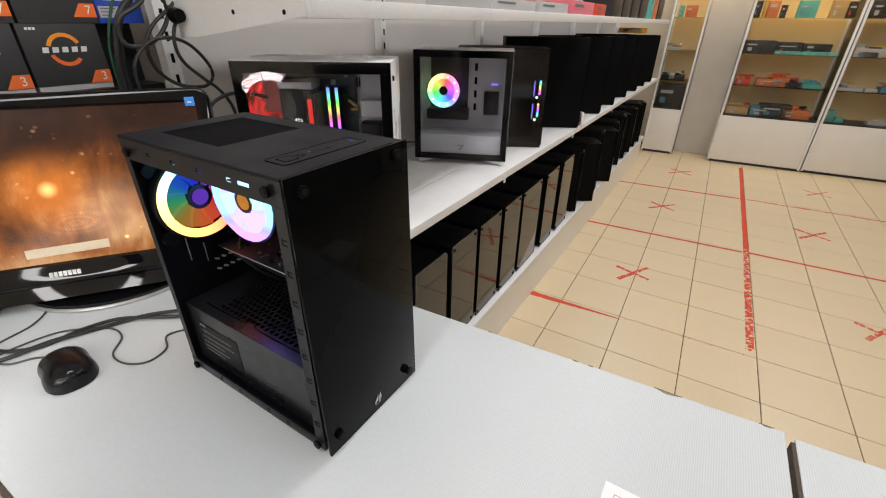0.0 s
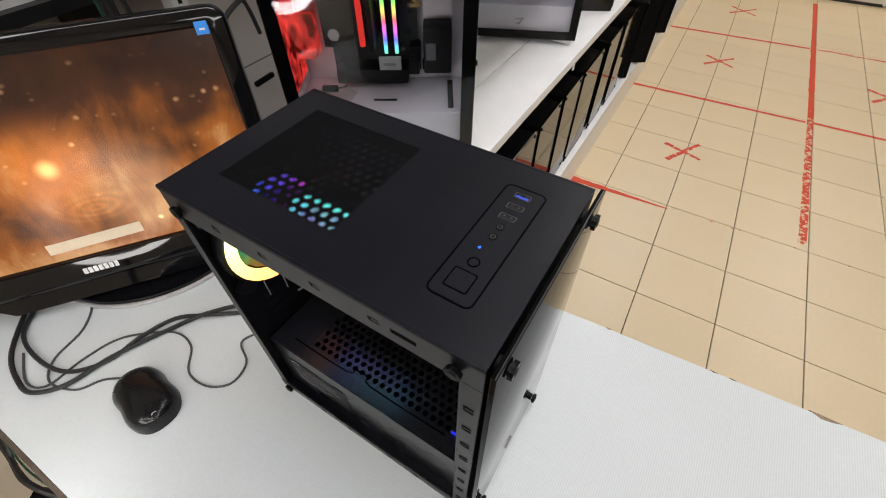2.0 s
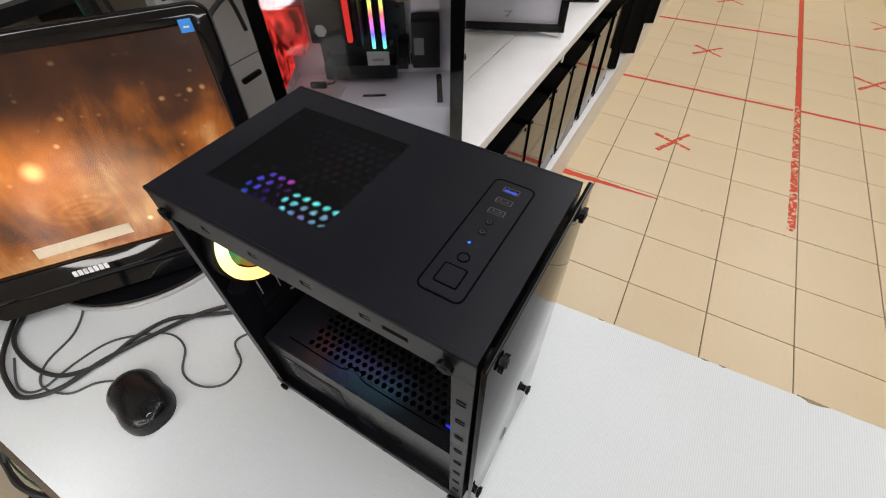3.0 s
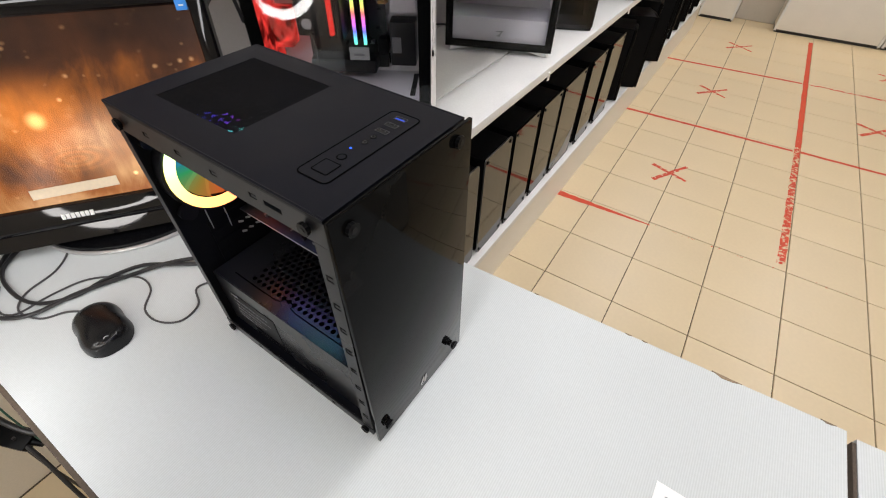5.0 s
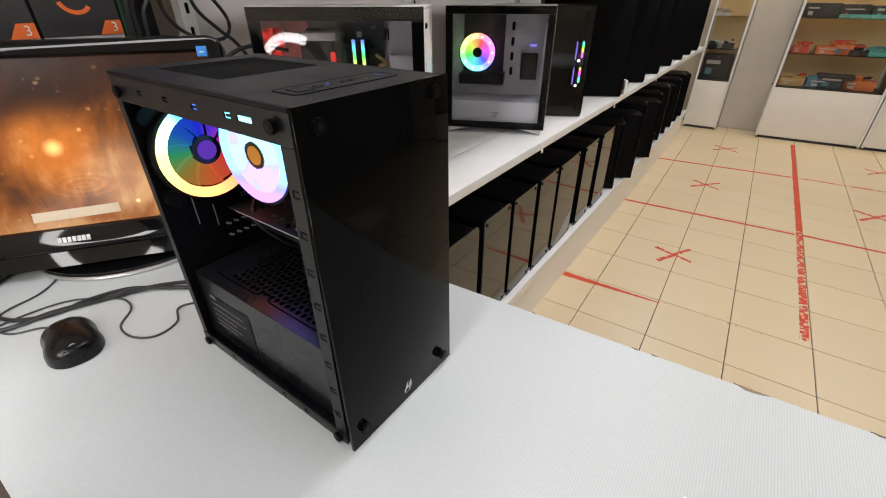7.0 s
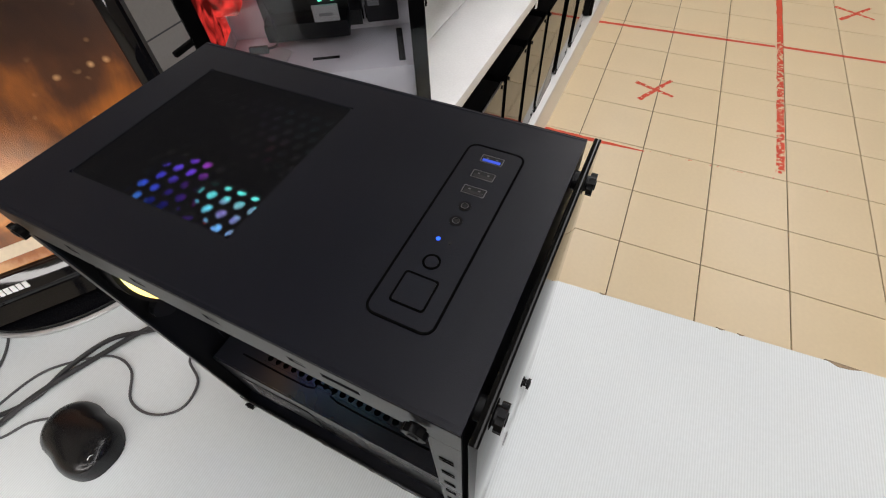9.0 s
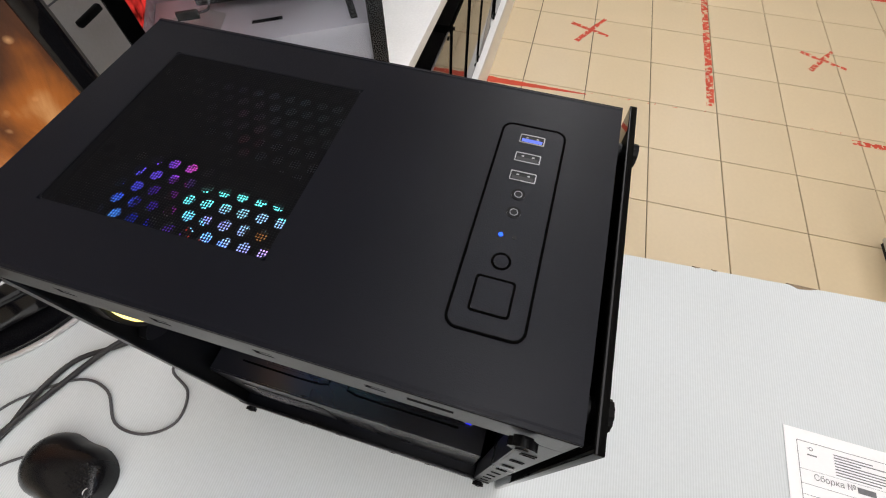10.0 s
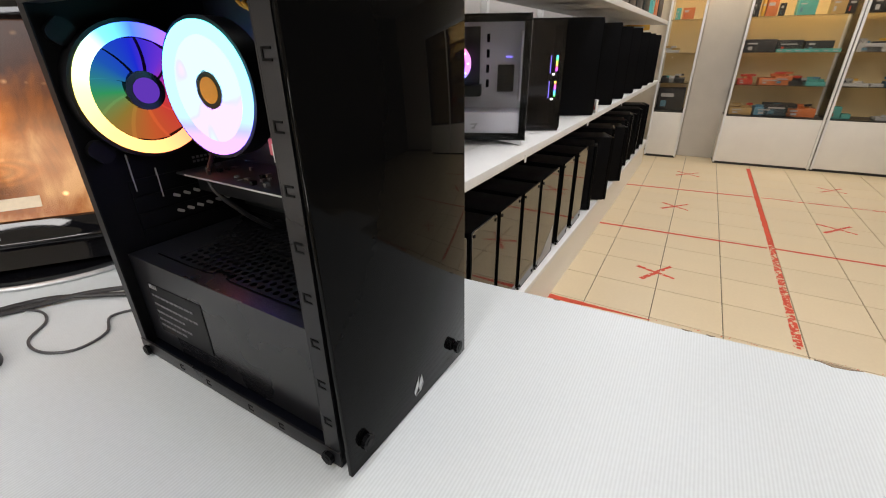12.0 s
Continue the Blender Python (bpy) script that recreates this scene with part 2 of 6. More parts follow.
M_BLADE_WARM = wheel("fan_blade_led", BLADE_HUES, 0.8, 0.2)
M_RING_COOL = rainbow("cooler_ring_led", 0.84, 4.2, phase=0.60, turns=-1.8, plane="Y")
M_BLADE_COOL = rainbow("cooler_blade_led", 0.64, 2.4, phase=0.43, turns=-1.8, plane="Y", mottle=0.40)
M_HUB_VIOLET = glow("violet_hub_led", (0.22, 0.07, 0.85), 0.55)
M_HUB_AMBER = mat("amber_hub_print", (0.55, 0.22, 0.02), 0.4, var=0.3, grain=900, emit=(0.55, 0.2, 0.02), power=0.35)
M_RING_WHITE = glow("white_ring_led", (1.0, 0.93, 0.92), 3.0)
M_RING_LAMP = glow("ring_lamp_diffuser", (1.0, 0.96, 0.93), 18.0)
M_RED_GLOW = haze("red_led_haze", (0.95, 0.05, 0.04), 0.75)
M_RED_LED = glow("red_led", (1.0, 0.05, 0.04), 0.8)
M_RAM = rainbow("memory_led", 0.80, 1.45, phase=0.1, turns=9.0, plane="Z")
M_FAN2 = rainbow("side_fan_led", 0.75, 2.2, phase=0.80, turns=1.0)
M_FAN2_IN = rainbow("side_fan_inner_led", 0.85, 1.1, phase=0.80, turns=1.0)
M_STRIP_LED = rainbow("strip_led", 0.9, 2.6, phase=0.2, turns=14.0, plane="Z")
M_SPOT_BLUE = glow("blue_spot_glow", (0.02, 0.03, 1.0), 1.2)
M_VIOLET = glow("violet_led", (0.25, 0.2, 1.0), 1.5)


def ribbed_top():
    """Pale laminate with fine straight ribs, their shading also painted into the tone."""
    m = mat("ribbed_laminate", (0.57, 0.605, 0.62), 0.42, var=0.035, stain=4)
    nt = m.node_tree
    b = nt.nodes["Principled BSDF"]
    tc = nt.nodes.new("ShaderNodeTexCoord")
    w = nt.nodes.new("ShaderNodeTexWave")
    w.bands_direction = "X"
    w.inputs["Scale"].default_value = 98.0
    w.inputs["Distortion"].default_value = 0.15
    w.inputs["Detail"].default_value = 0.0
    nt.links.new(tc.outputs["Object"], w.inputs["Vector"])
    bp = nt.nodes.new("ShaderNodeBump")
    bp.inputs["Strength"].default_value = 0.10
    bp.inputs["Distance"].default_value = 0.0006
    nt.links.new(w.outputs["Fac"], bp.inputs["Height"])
    # shading of the ribs, painted into the base colour besides the bump
    rib_shade = nt.nodes.new("ShaderNodeMapRange")
    rib_shade.inputs["To Min"].default_value = 0.93
    rib_shade.inputs["To Max"].default_value = 1.05
    nt.links.new(w.outputs["Fac"], rib_shade.inputs["Value"])
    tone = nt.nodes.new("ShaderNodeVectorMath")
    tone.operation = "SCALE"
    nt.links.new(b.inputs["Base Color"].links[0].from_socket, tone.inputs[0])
    nt.links.new(rib_shade.outputs["Result"], tone.inputs["Scale"])
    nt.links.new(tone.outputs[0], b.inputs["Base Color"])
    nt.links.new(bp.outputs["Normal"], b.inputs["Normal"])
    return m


def worn_tape(name, keep):
    """Red floor tape, rubbed away in flakes."""
    m = mat(name, (0.62, 0.066, 0.026), 0.6, var=0.2, grain=90, stain=15)
    nt = m.node_tree
    b = nt.nodes["Principled BSDF"]
    tc = nt.nodes.new("ShaderNodeTexCoord")
    n = nt.nodes.new("ShaderNodeTexNoise")
    n.inputs["Scale"].default_value = 38.0
    n.inputs["Detail"].default_value = 6
    n.inputs["Roughness"].default_value = 0.65
    nt.links.new(tc.outputs["Object"], n.inputs["Vector"])
    g = nt.nodes.new("ShaderNodeMath")
    g.operation = "LESS_THAN"
    g.inputs[1].default_value = keep
    nt.links.new(n.outputs["Fac"], g.inputs[0])
    nt.links.new(g.outputs[0], b.inputs["Alpha"])
    return m


def screen_mat():
    """A monitor picture: amber haze, dark upper part, sparks and one bright core."""
    m = bpy.data.materials.new("monitor_picture")
    m.use_nodes = True
    nt = m.node_tree
    b = nt.nodes["Principled BSDF"]
    b.inputs["Base Color"].default_value = (0.004, 0.004, 0.004, 1)
    b.inputs["Roughness"].default_value = 0.22
    b.inputs["Specular IOR Level"].default_value = 0.2
    tc = nt.nodes.new("ShaderNodeTexCoord")
    sep = nt.nodes.new("ShaderNodeSeparateXYZ")
    nt.links.new(tc.outputs["Object"], sep.inputs[0])
    ns = nt.nodes.new("ShaderNodeTexNoise")
    ns.inputs["Scale"].default_value = 15.0
    ns.inputs["Roughness"].default_value = 0.62
    ns.inputs["Detail"].default_value = 7
    ns.inputs["Distortion"].default_value = 0.5
    tall = nt.nodes.new("ShaderNodeMapping")
    tall.inputs["Scale"].default_value = (1.25, 1, 0.6)
    nt.links.new(tc.outputs["Object"], tall.inputs["Vector"])
    nt.links.new(tall.outputs[0], ns.inputs["Vector"])
    hz = nt.nodes.new("ShaderNodeMapRange")
    hz.inputs["From Min"].default_value = 0.33
    hz.inputs["From Max"].default_value = 0.05
    nt.links.new(sep.outputs["Z"], hz.inputs["Value"])
    big = nt.nodes.new("ShaderNodeTexNoise")
    big.inputs["Scale"].default_value = 6.5
    big.inputs["Detail"].default_value = 3
    nt.links.new(tc.outputs["Object"], big.inputs["Vector"])
    mass = nt.nodes.new("ShaderNodeMapRange")
    mass.inputs["From Min"].default_value = 0.36
    mass.inputs["From Max"].default_value = 0.66
    mass.inputs["To Min"].default_value = 0.45
    mass.inputs["To Max"].default_value = 1.55
    nt.links.new(big.outputs["Fac"], mass.inputs["Value"])
    mm = nt.nodes.new("ShaderNodeMath")
    mm.operation = "MULTIPLY"
    nt.links.new(ns.outputs["Fac"], mm.inputs[0])
    nt.links.new(mass.outputs["Result"], mm.inputs[1])
    mu = nt.nodes.new("ShaderNodeMath")
    mu.operation = "MULTIPLY"
    nt.links.new(mm.outputs[0], mu.inputs[0])
    nt.links.new(hz.outputs["Result"], mu.inputs[1])
    ramp = nt.nodes.new("ShaderNodeValToRGB")
    els = ramp.color_ramp.elements
    els[0].position, els[0].color = 0.0, (0.010, 0.006, 0.005, 1)
    els[1].position, els[1].color = 0.62, (0.62, 0.30, 0.11, 1)
    e = els.new(0.18)
    e.color = (0.075, 0.026, 0.011, 1)
    e = els.new(0.40)
    e.color = (0.36, 0.105, 0.018, 1)
    nt.links.new(mu.outputs[0], ramp.inputs[0])

    def spot(x, z, r, colour, k):
        d = nt.nodes.new("ShaderNodeVectorMath")
        d.operation = "DISTANCE"
        d.inputs[1].default_value = (x, 0, z)
        nt.links.new(tc.outputs["Object"], d.inputs[0])
        f = nt.nodes.new("ShaderNodeMapRange")
        f.interpolation_type = "SMOOTHERSTEP"
        f.inputs["From Min"].default_value = r
        f.inputs["From Max"].default_value = 0.0
        f.inputs["To Max"].default_value = k
        nt.links.new(d.outputs["Value"], f.inputs["Value"])
        s = nt.nodes.new("ShaderNodeVectorMath")
        s.operation = "SCALE"
        s.inputs[0].default_value = colour
        nt.links.new(f.outputs["Result"], s.inputs["Scale"])
        return s.outputs[0]

    vo = nt.nodes.new("ShaderNodeTexVoronoi")
    vo.inputs["Scale"].default_value = 62.0
    mp = nt.nodes.new("ShaderNodeMapping")
    mp.inputs["Rotation"].default_value = (0, 0.5, 0)
    mp.inputs["Scale"].default_value = (0.75, 1, 0.9)
    wob = nt.nodes.new("ShaderNodeMixRGB")
    wob.inputs[0].default_value = 0.022
    nt.links.new(tc.outputs["Object"], wob.inputs[1])
    nt.links.new(big.outputs["Color"], wob.inputs[2])
    nt.links.new(wob.outputs[0], mp.inputs["Vector"])
    nt.links.new(mp.outputs[0], vo.inputs["Vector"])
    sp = nt.nodes.new("ShaderNodeMapRange")
    sp.inputs["From Min"].default_value = 0.26
    sp.inputs["From Max"].default_value = 0.02
    nt.links.new(vo.outputs["Distance"], sp.inputs["Value"])
    nb = nt.nodes.new("ShaderNodeTexNoise")
    nb.inputs["Scale"].default_value = 14.0
    nb.inputs["Detail"].default_value = 4
    nt.links.new(tc.outputs["Object"], nb.inputs["Vector"])
    gate = nt.nodes.new("ShaderNodeMapRange")
    gate.inputs["From Min"].default_value = 0.53
    gate.inputs["From Max"].default_value = 0.68
    nt.links.new(nb.outputs["Fac"], gate.inputs["Value"])
    sm = nt.nodes.new("ShaderNodeMath")
    sm.operation = "MULTIPLY"
    low = nt.nodes.new("ShaderNodeMath")
    low.operation = "MULTIPLY"
    nt.links.new(gate.outputs["Result"], low.inputs[0])
    nt.links.new(hz.outputs["Result"], low.inputs[1])
    nt.links.new(sp.outputs["Result"], sm.inputs[0])
    nt.links.new(low.outputs[0], sm.inputs[1])
    sv = nt.nodes.new("ShaderNodeVectorMath")
    sv.operation = "SCALE"
    sv.inputs[0].default_value = (1.7, 0.95, 0.42)
    nt.links.new(sm.outputs[0], sv.inputs["Scale"])
    disc = nt.nodes.new("ShaderNodeMapping")
    disc.inputs["Location"].default_value = (-0.028, 0, -0.145)
    disc.inputs["Scale"].default_value = (1, 1, 2.6)
    nt.links.new(tc.outputs["Object"], disc.inputs["Vector"])
    dl = nt.nodes.new("ShaderNodeVectorMath")
    dl.operation = "LENGTH"
    nt.links.new(disc.outputs[0], dl.inputs[0])
    wv = nt.nodes.new("ShaderNodeMath")
    wv.operation = "PINGPONG"
    wv.inputs[1].default_value = 0.011
    nt.links.new(dl.outputs["Value"], wv.inputs[0])
    df = nt.nodes.new("ShaderNodeMapRange")
    df.inputs["From Min"].default_value = 0.075
    df.inputs["From Max"].default_value = 0.03
    df.inputs["To Max"].default_value = 42.0
    nt.links.new(dl.outputs["Value"], df.inputs["Value"])
    dm = nt.nodes.new("ShaderNodeMath")
    dm.operation = "MULTIPLY"
    nt.links.new(wv.outputs[0], dm.inputs[0])
    nt.links.new(df.outputs["Result"], dm.inputs[1])
    dn = nt.nodes.new("ShaderNodeMath")
    dn.operation = "MULTIPLY"
    nt.links.new(dm.outputs[0], dn.inputs[0])
    nt.links.new(ns.outputs["Fac"], dn.inputs[1])
    dv = nt.nodes.new("ShaderNodeVectorMath")
    dv.operation = "SCALE"
    dv.inputs[0].default_value = (0.75, 0.27, 0.06)
    nt.links.new(dn.outputs[0], dv.inputs["Scale"])
    total = ramp.outputs["Color"]
    for extra in (dv.outputs[0], sv.outputs[0], spot(-0.005, 0.128, 0.022, (1.0, 0.62, 0.22), 1.2), spot(-0.005, 0.128, 0.11, (0.70, 0.20, 0.03), 0.75),
                  spot(0.10, 0.07, 0.11, (0.50, 0.36, 0.24), 0.5), spot(-0.16, 0.19, 0.12, (0.5, 0.13, 0.03), 0.55)):
        a = nt.nodes.new("ShaderNodeVectorMath")
        nt.links.new(total, a.inputs[0])
        nt.links.new(extra, a.inputs[1])
        total = a.outputs[0]
    nt.links.new(total, b.inputs["Emission Color"])
    b.inputs["Emission Strength"].default_value = 1.02
    return m


def mesh_filter():
    """Fine nylon dust mesh: black threads with pinholes."""
    m = mat("nylon_dust_mesh", (0.004, 0.004, 0.005), 0.7, var=0.1, spec=0.08)
    nt = m.node_tree
    b = nt.nodes["Principled BSDF"]
    tc = nt.nodes.new("ShaderNodeTexCoord")
    vo = nt.nodes.new("ShaderNodeTexVoronoi")
    vo.inputs["Scale"].default_value = 620.0
    vo.inputs["Randomness"].default_value = 0.0
    flat = nt.nodes.new("ShaderNodeMapping")
    flat.inputs["Scale"].default_value = (1, 1, 0)
    nt.links.new(tc.outputs["Object"], flat.inputs["Vector"])
    nt.links.new(flat.outputs[0], vo.inputs["Vector"])
    g = nt.nodes.new("ShaderNodeMath")
    g.operation = "GREATER_THAN"
    g.inputs[1].default_value = 0.34
    nt.links.new(vo.outputs["Distance"], g.inputs[0])
    nt.links.new(g.outputs[0], b.inputs["Alpha"])
    return m


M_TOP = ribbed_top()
M_TAPE = worn_tape("red_floor_tape", 0.70)
M_TAPE_CROSS = worn_tape("chipped_red_tape", 0.575)
M_TAPE_WORN = worn_tape("rubbed_red_tape", 0.53)
M_TAPE_GONE = worn_tape("red_tape_remains", 0.40)
M_SCREEN = screen_mat()
M_FILTER = mesh_filter()


# ---- mesh helpers ----
def box(bm, x0, x1, y0, y1, z0, z1, bev=0.0, seg=2):
    v = [bm.verts.new((x, y, z)) for z in (z0, z1) for y in (y0, y1) for x in (x0, x1)]
    fs = [bm.faces.new([v[i] for i in q]) for q in ((0, 2, 3, 1), (4, 5, 7, 6), (0, 1, 5, 4), (2, 6, 7, 3), (0, 4, 6, 2), (1, 3, 7, 5))]
    if bev:
        es = list({e for f in fs for e in f.edges})
        bmesh.ops.bevel(bm, geom=es, offset=bev, segments=seg, affect="EDGES", profile=0.6)
    return bm


def one(*a, **k):
    return box(bmesh.new(), *a, **k)


def turn_to(axis):
    return Vector((0, 0, 1)).rotation_difference(Vector(axis)).to_matrix().to_4x4()


def cyl(bm, c, axis, r, h, seg=20, r2=None, caps=True):
    m = Matrix.Translation(c) @ turn_to(axis)
    lo = [bm.verts.new(m @ Vector((r * math.cos(a), r * math.sin(a), 0))) for a in [2 * math.pi * i / seg for i in range(seg)]]
    q = r if r2 is None else r2
    hi = [bm.verts.new(m @ Vector((q * math.cos(a), q * math.sin(a), h))) for a in [2 * math.pi * i / seg for i in range(seg)]]
    for i in range(seg):
        j = (i + 1) % seg
        bm.faces.new((lo[i], lo[j], hi[j], hi[i]))
    if caps:
        bm.faces.new(lo[::-1])
        bm.faces.new(hi)
    return bm


def ring(bm, r0, r1, z0, z1, seg=48, start=0.0, sweep=2 * math.pi):
    """A flat ring (or arc) round the local z axis."""
    full = sweep > 6.28
    n = seg if full else seg + 1
    rows = []
    for i in range(n):
        a = start + sweep * i / seg
        c, s = math.cos(a), math.sin(a)
        rows.append([bm.verts.new((r * c, r * s, z)) for r, z in ((r0, z0), (r1, z0), (r1, z1), (r0, z1))])
    for i in range(n if full else n - 1):
        p, q = rows[i], rows[(i + 1) % n]
        for k in range(4):
            l = (k + 1) % 4
            bm.faces.new((p[k], q[k], q[l], p[l]))
    if not full:
        bm.faces.new(rows[0])
        bm.faces.new(rows[-1][::-1])
    return bm


def tube(bm, pts, r, seg=8, sub=6):
    """A cable along a smooth curve through points."""
    p = [Vector(q) for q in pts]
    line = []
    for i in range(len(p) - 1):
        a, b, c, d = p[max(i - 1, 0)], p[i], p[i + 1], p[min(i + 2, len(p) - 1)]
        for k in range(sub):
            t = k / sub
            line.append(0.5 * ((2 * b) + (c - a) * t + (2 * a - 5 * b + 4 * c - d) * t * t + (3 * b - a - 3 * c + d) * t ** 3))
    line.append(p[-1])
    rows = []
    for i, q in enumerate(line):
        tan = (line[min(i + 1, len(line) - 1)] - line[max(i - 1, 0)]).normalized()
        side = tan.cross(Vector((0, 0, 1)) if abs(tan.z) < 0.95 else Vector((1, 0, 0))).normalized()
        up = side.cross(tan)
        rows.append([bm.verts.new(q + r * (math.cos(2 * math.pi * k / seg) * side + math.sin(2 * math.pi * k / seg) * up)) for k in range(seg)])
    for a, b in zip(rows, rows[1:]):
        for k in range(seg):
            l = (k + 1) % seg
            bm.faces.new((a[k], a[l], b[l], b[k]))
    bm.faces.new(rows[0][::-1])
    bm.faces.new(rows[-1])
    return bm


def holes(bm, x0, y0, nx, ny, px, py, r, z0, z1, skew=0.0, sides=6):
    """A plate of nx by ny cells, each with a real hole."""
    for j in range(ny if skew else 0):
        if j % 2:
            for e in (x0, x0 + (nx - 0.5) * px):
                bm.faces.new([bm.verts.new((e + u * px / 2, y0 + (j + v) * py, z1)) for u, v in ((0, 0), (1, 0), (1, 1), (0, 1))])
    for i in range(nx):
        for j in range(ny):
            if skew and j % 2 and i == nx - 1:
                continue
            cx = x0 + (i + (1.0 if skew and j % 2 else 0.5)) * px
            cy = y0 + (j + 0.5) * py
            n = 4 * ((sides + 3) // 4)
            out, hole = [], []
            for k in range(n):
                a = 2 * math.pi * (k + 0.5) / n
                c, s = math.cos(a), math.sin(a)
                f = 1 / max(abs(c), abs(s))
                out.append((cx + 0.5 * px * c * f, cy + 0.5 * py * s * f))
                hole.append((cx + r * c, cy + r * s))
            corner = [(cx + sx * px / 2, cy + sy * py / 2) for sx, sy in ((1, 1), (-1, 1), (-1, -1), (1, -1))]
            vo = [bm.verts.new((*q, z1)) for q in out]
            vh = [bm.verts.new((*q, z1)) for q in hole]
            vb = [bm.verts.new((*q, z0)) for q in hole]
            for k in range(n):
                l = (k + 1) % n
                bm.faces.new((vh[k], vo[k], vo[l], vh[l]))
                bm.faces.new((vb[k], vh[k], vh[l], vb[l]))
            q = n // 4
            for ci, cc in enumerate(corner):
                k = (ci * q + q // 2 - 1) % n if q > 1 else ci
                a, b = vo[k], vo[(k + 1) % n]
                if (a.co.xy - Vector(cc)).length > 1e-6 and (b.co.xy - Vector(cc)).length > 1e-6:
                    bm.faces.new((a, bm.verts.new((*cc, z1)), b))
    return bm


def plate(bm, out, hole, z0, z1):
    """A flat plate with one rectangular opening, in one piece."""
    def ringpts(q):
        return [(q[0], q[2]), (q[1], q[2]), (q[1], q[3]), (q[0], q[3])]
    rows = [[bm.verts.new((*p, z)) for p in ringpts(q)] for q, z in ((out, z0), (out, z1), (hole, z1), (hole, z0))]
    for i in range(4):
        j = (i + 1) % 4
        for k in range(4):
            l = (k + 1) % 4
            bm.faces.new((rows[k][i], rows[k][j], rows[l][j], rows[l][i]))
    return bm


def outline(bm, pts, z0, z1):
    """A prism over a flat outline (x, y)."""
    lo = [bm.verts.new((x, y, z0)) for x, y in pts]
    hi = [bm.verts.new((x, y, z1)) for x, y in pts]
    n = len(pts)
    bm.faces.new(lo[::-1])
    bm.faces.new(hi)
    for i in range(n):
        j = (i + 1) % n
        bm.faces.new((lo[i], lo[j], hi[j], hi[i]))
    return bm


def rounded(x0, x1, y0, y1, r, n=5):
    pts = []
    for cx, cy, a0 in ((x1 - r, y1 - r, 0), (x0 + r, y1 - r, 90), (x0 + r, y0 + r, 180), (x1 - r, y0 + r, 270)):
        for k in range(n + 1):
            a = radians(a0 + 90 * k / n)
            pts.append((cx + r * math.cos(a), cy + r * math.sin(a)))
    return pts


def rim(bm, x0, x1, y0, y1, r, w, z0, z1):
    """A thin rounded frame of width w."""
    a, b = rounded(x0, x1, y0, y1, r), rounded(x0 + w, x1 - w, y0 + w, y1 - w, max(r - w, 0.0005))
    n = len(a)
    rows = [[bm.verts.new((*p, z)) for p in q] for q, z in ((a, z0), (a, z1), (b, z1), (b, z0))]
    for i in range(n):
        j = (i + 1) % n
        for k in range(3):
            bm.faces.new((rows[k][i], rows[k][j], rows[k + 1][j], rows[k + 1][i]))
    return bm


def finish(name, bm, material, smooth=True):
    bmesh.ops.recalc_face_normals(bm, faces=bm.faces)
    me = bpy.data.meshes.new(name)
    bm.to_mesh(me)
    bm.free()
    me.materials.append(material)
    if smooth:
        me.shade_smooth()
        me.set_sharp_from_angle(angle=radians(32))
    return me


def part(name, bm, material, parent, label="", m=None, smooth=True):
    ob = new(name, finish(name, bm, material, smooth))
    ob.parent = parent
    if m is not None:
        ob.matrix_basis = m
    return tagged(ob, label)


def thing(name, label, category, m=None, group="", kind=""):
    ob = new(name)
    ob.empty_display_size = 0.05
    if m is not None:
        ob.matrix_basis = m
    return tagged(ob, label, category, group, kind)


def solid(name, bm, material, label, category, m=None, group="", kind="", smooth=True):
    ob = new(name, finish(name, bm, material, smooth))
    if m is not None:
        ob.matrix_basis = m
    return tagged(ob, label, category, group, kind)


def lettering(name, text, size, material, parent, m):
    c = bpy.data.curves.new(name, "FONT")
    c.body, c.size, c.align_x, c.align_y = text, size, "CENTER", "CENTER"
    tmp = bpy.data.objects.new(name, c)
    scene.collection.objects.link(tmp)
    me = bpy.data.meshes.new_from_object(tmp.evaluated_get(bpy.context.evaluated_depsgraph_get()))
    bpy.data.objects.remove(tmp)
    me.materials.append(material)
    ob = new(name, me)
    ob.parent = parent
    ob.matrix_basis = m
    return ob


# ---- room ----
def structure(name, bm, material, label):
    return solid(name, bm, material, label, name.rsplit("_", 1)[0], kind="structure", smooth=False)


floor = structure("floor", one(-1.9, 4.6, -2.3, 7.2, -0.14, -0.006), M_GROUT, "dark grout bed under beige square floor tiles")
structure("wall_west", one(-1.9, -1.66, -2.3, 7.2, 0, CEILING), M_WALL, "plain painted wall behind the shelving")
# unseen east wall, dark so that the glossy tower front mirrors little
structure("wall_east", one(4.4, 4.6, -2.3, 7.2, 0, CEILING), M_DARKWALL, "unseen side wall, made dark to dim reflections")
structure("wall_south", one(-1.66, 4.4, -2.3, -2.1, 0, CEILING), M_WALL, "plain painted wall at the counter's back")
structure("wall_north", one(-1.66, 4.4, 7.0, 7.2, 0, CEILING), M_WALL, "plain painted wall behind the glass showcases")
structure("ceiling", one(-1.9, 4.6, -2.3, 7.2, CEILING, CEILING + 0.1), M_CEIL, "plain white shop ceiling")
structure("column_1", one(-0.43, 0.02, 6.72, 7.0, 0, CEILING, 0.01), M_COLUMN, "grey painted column between two showcases")

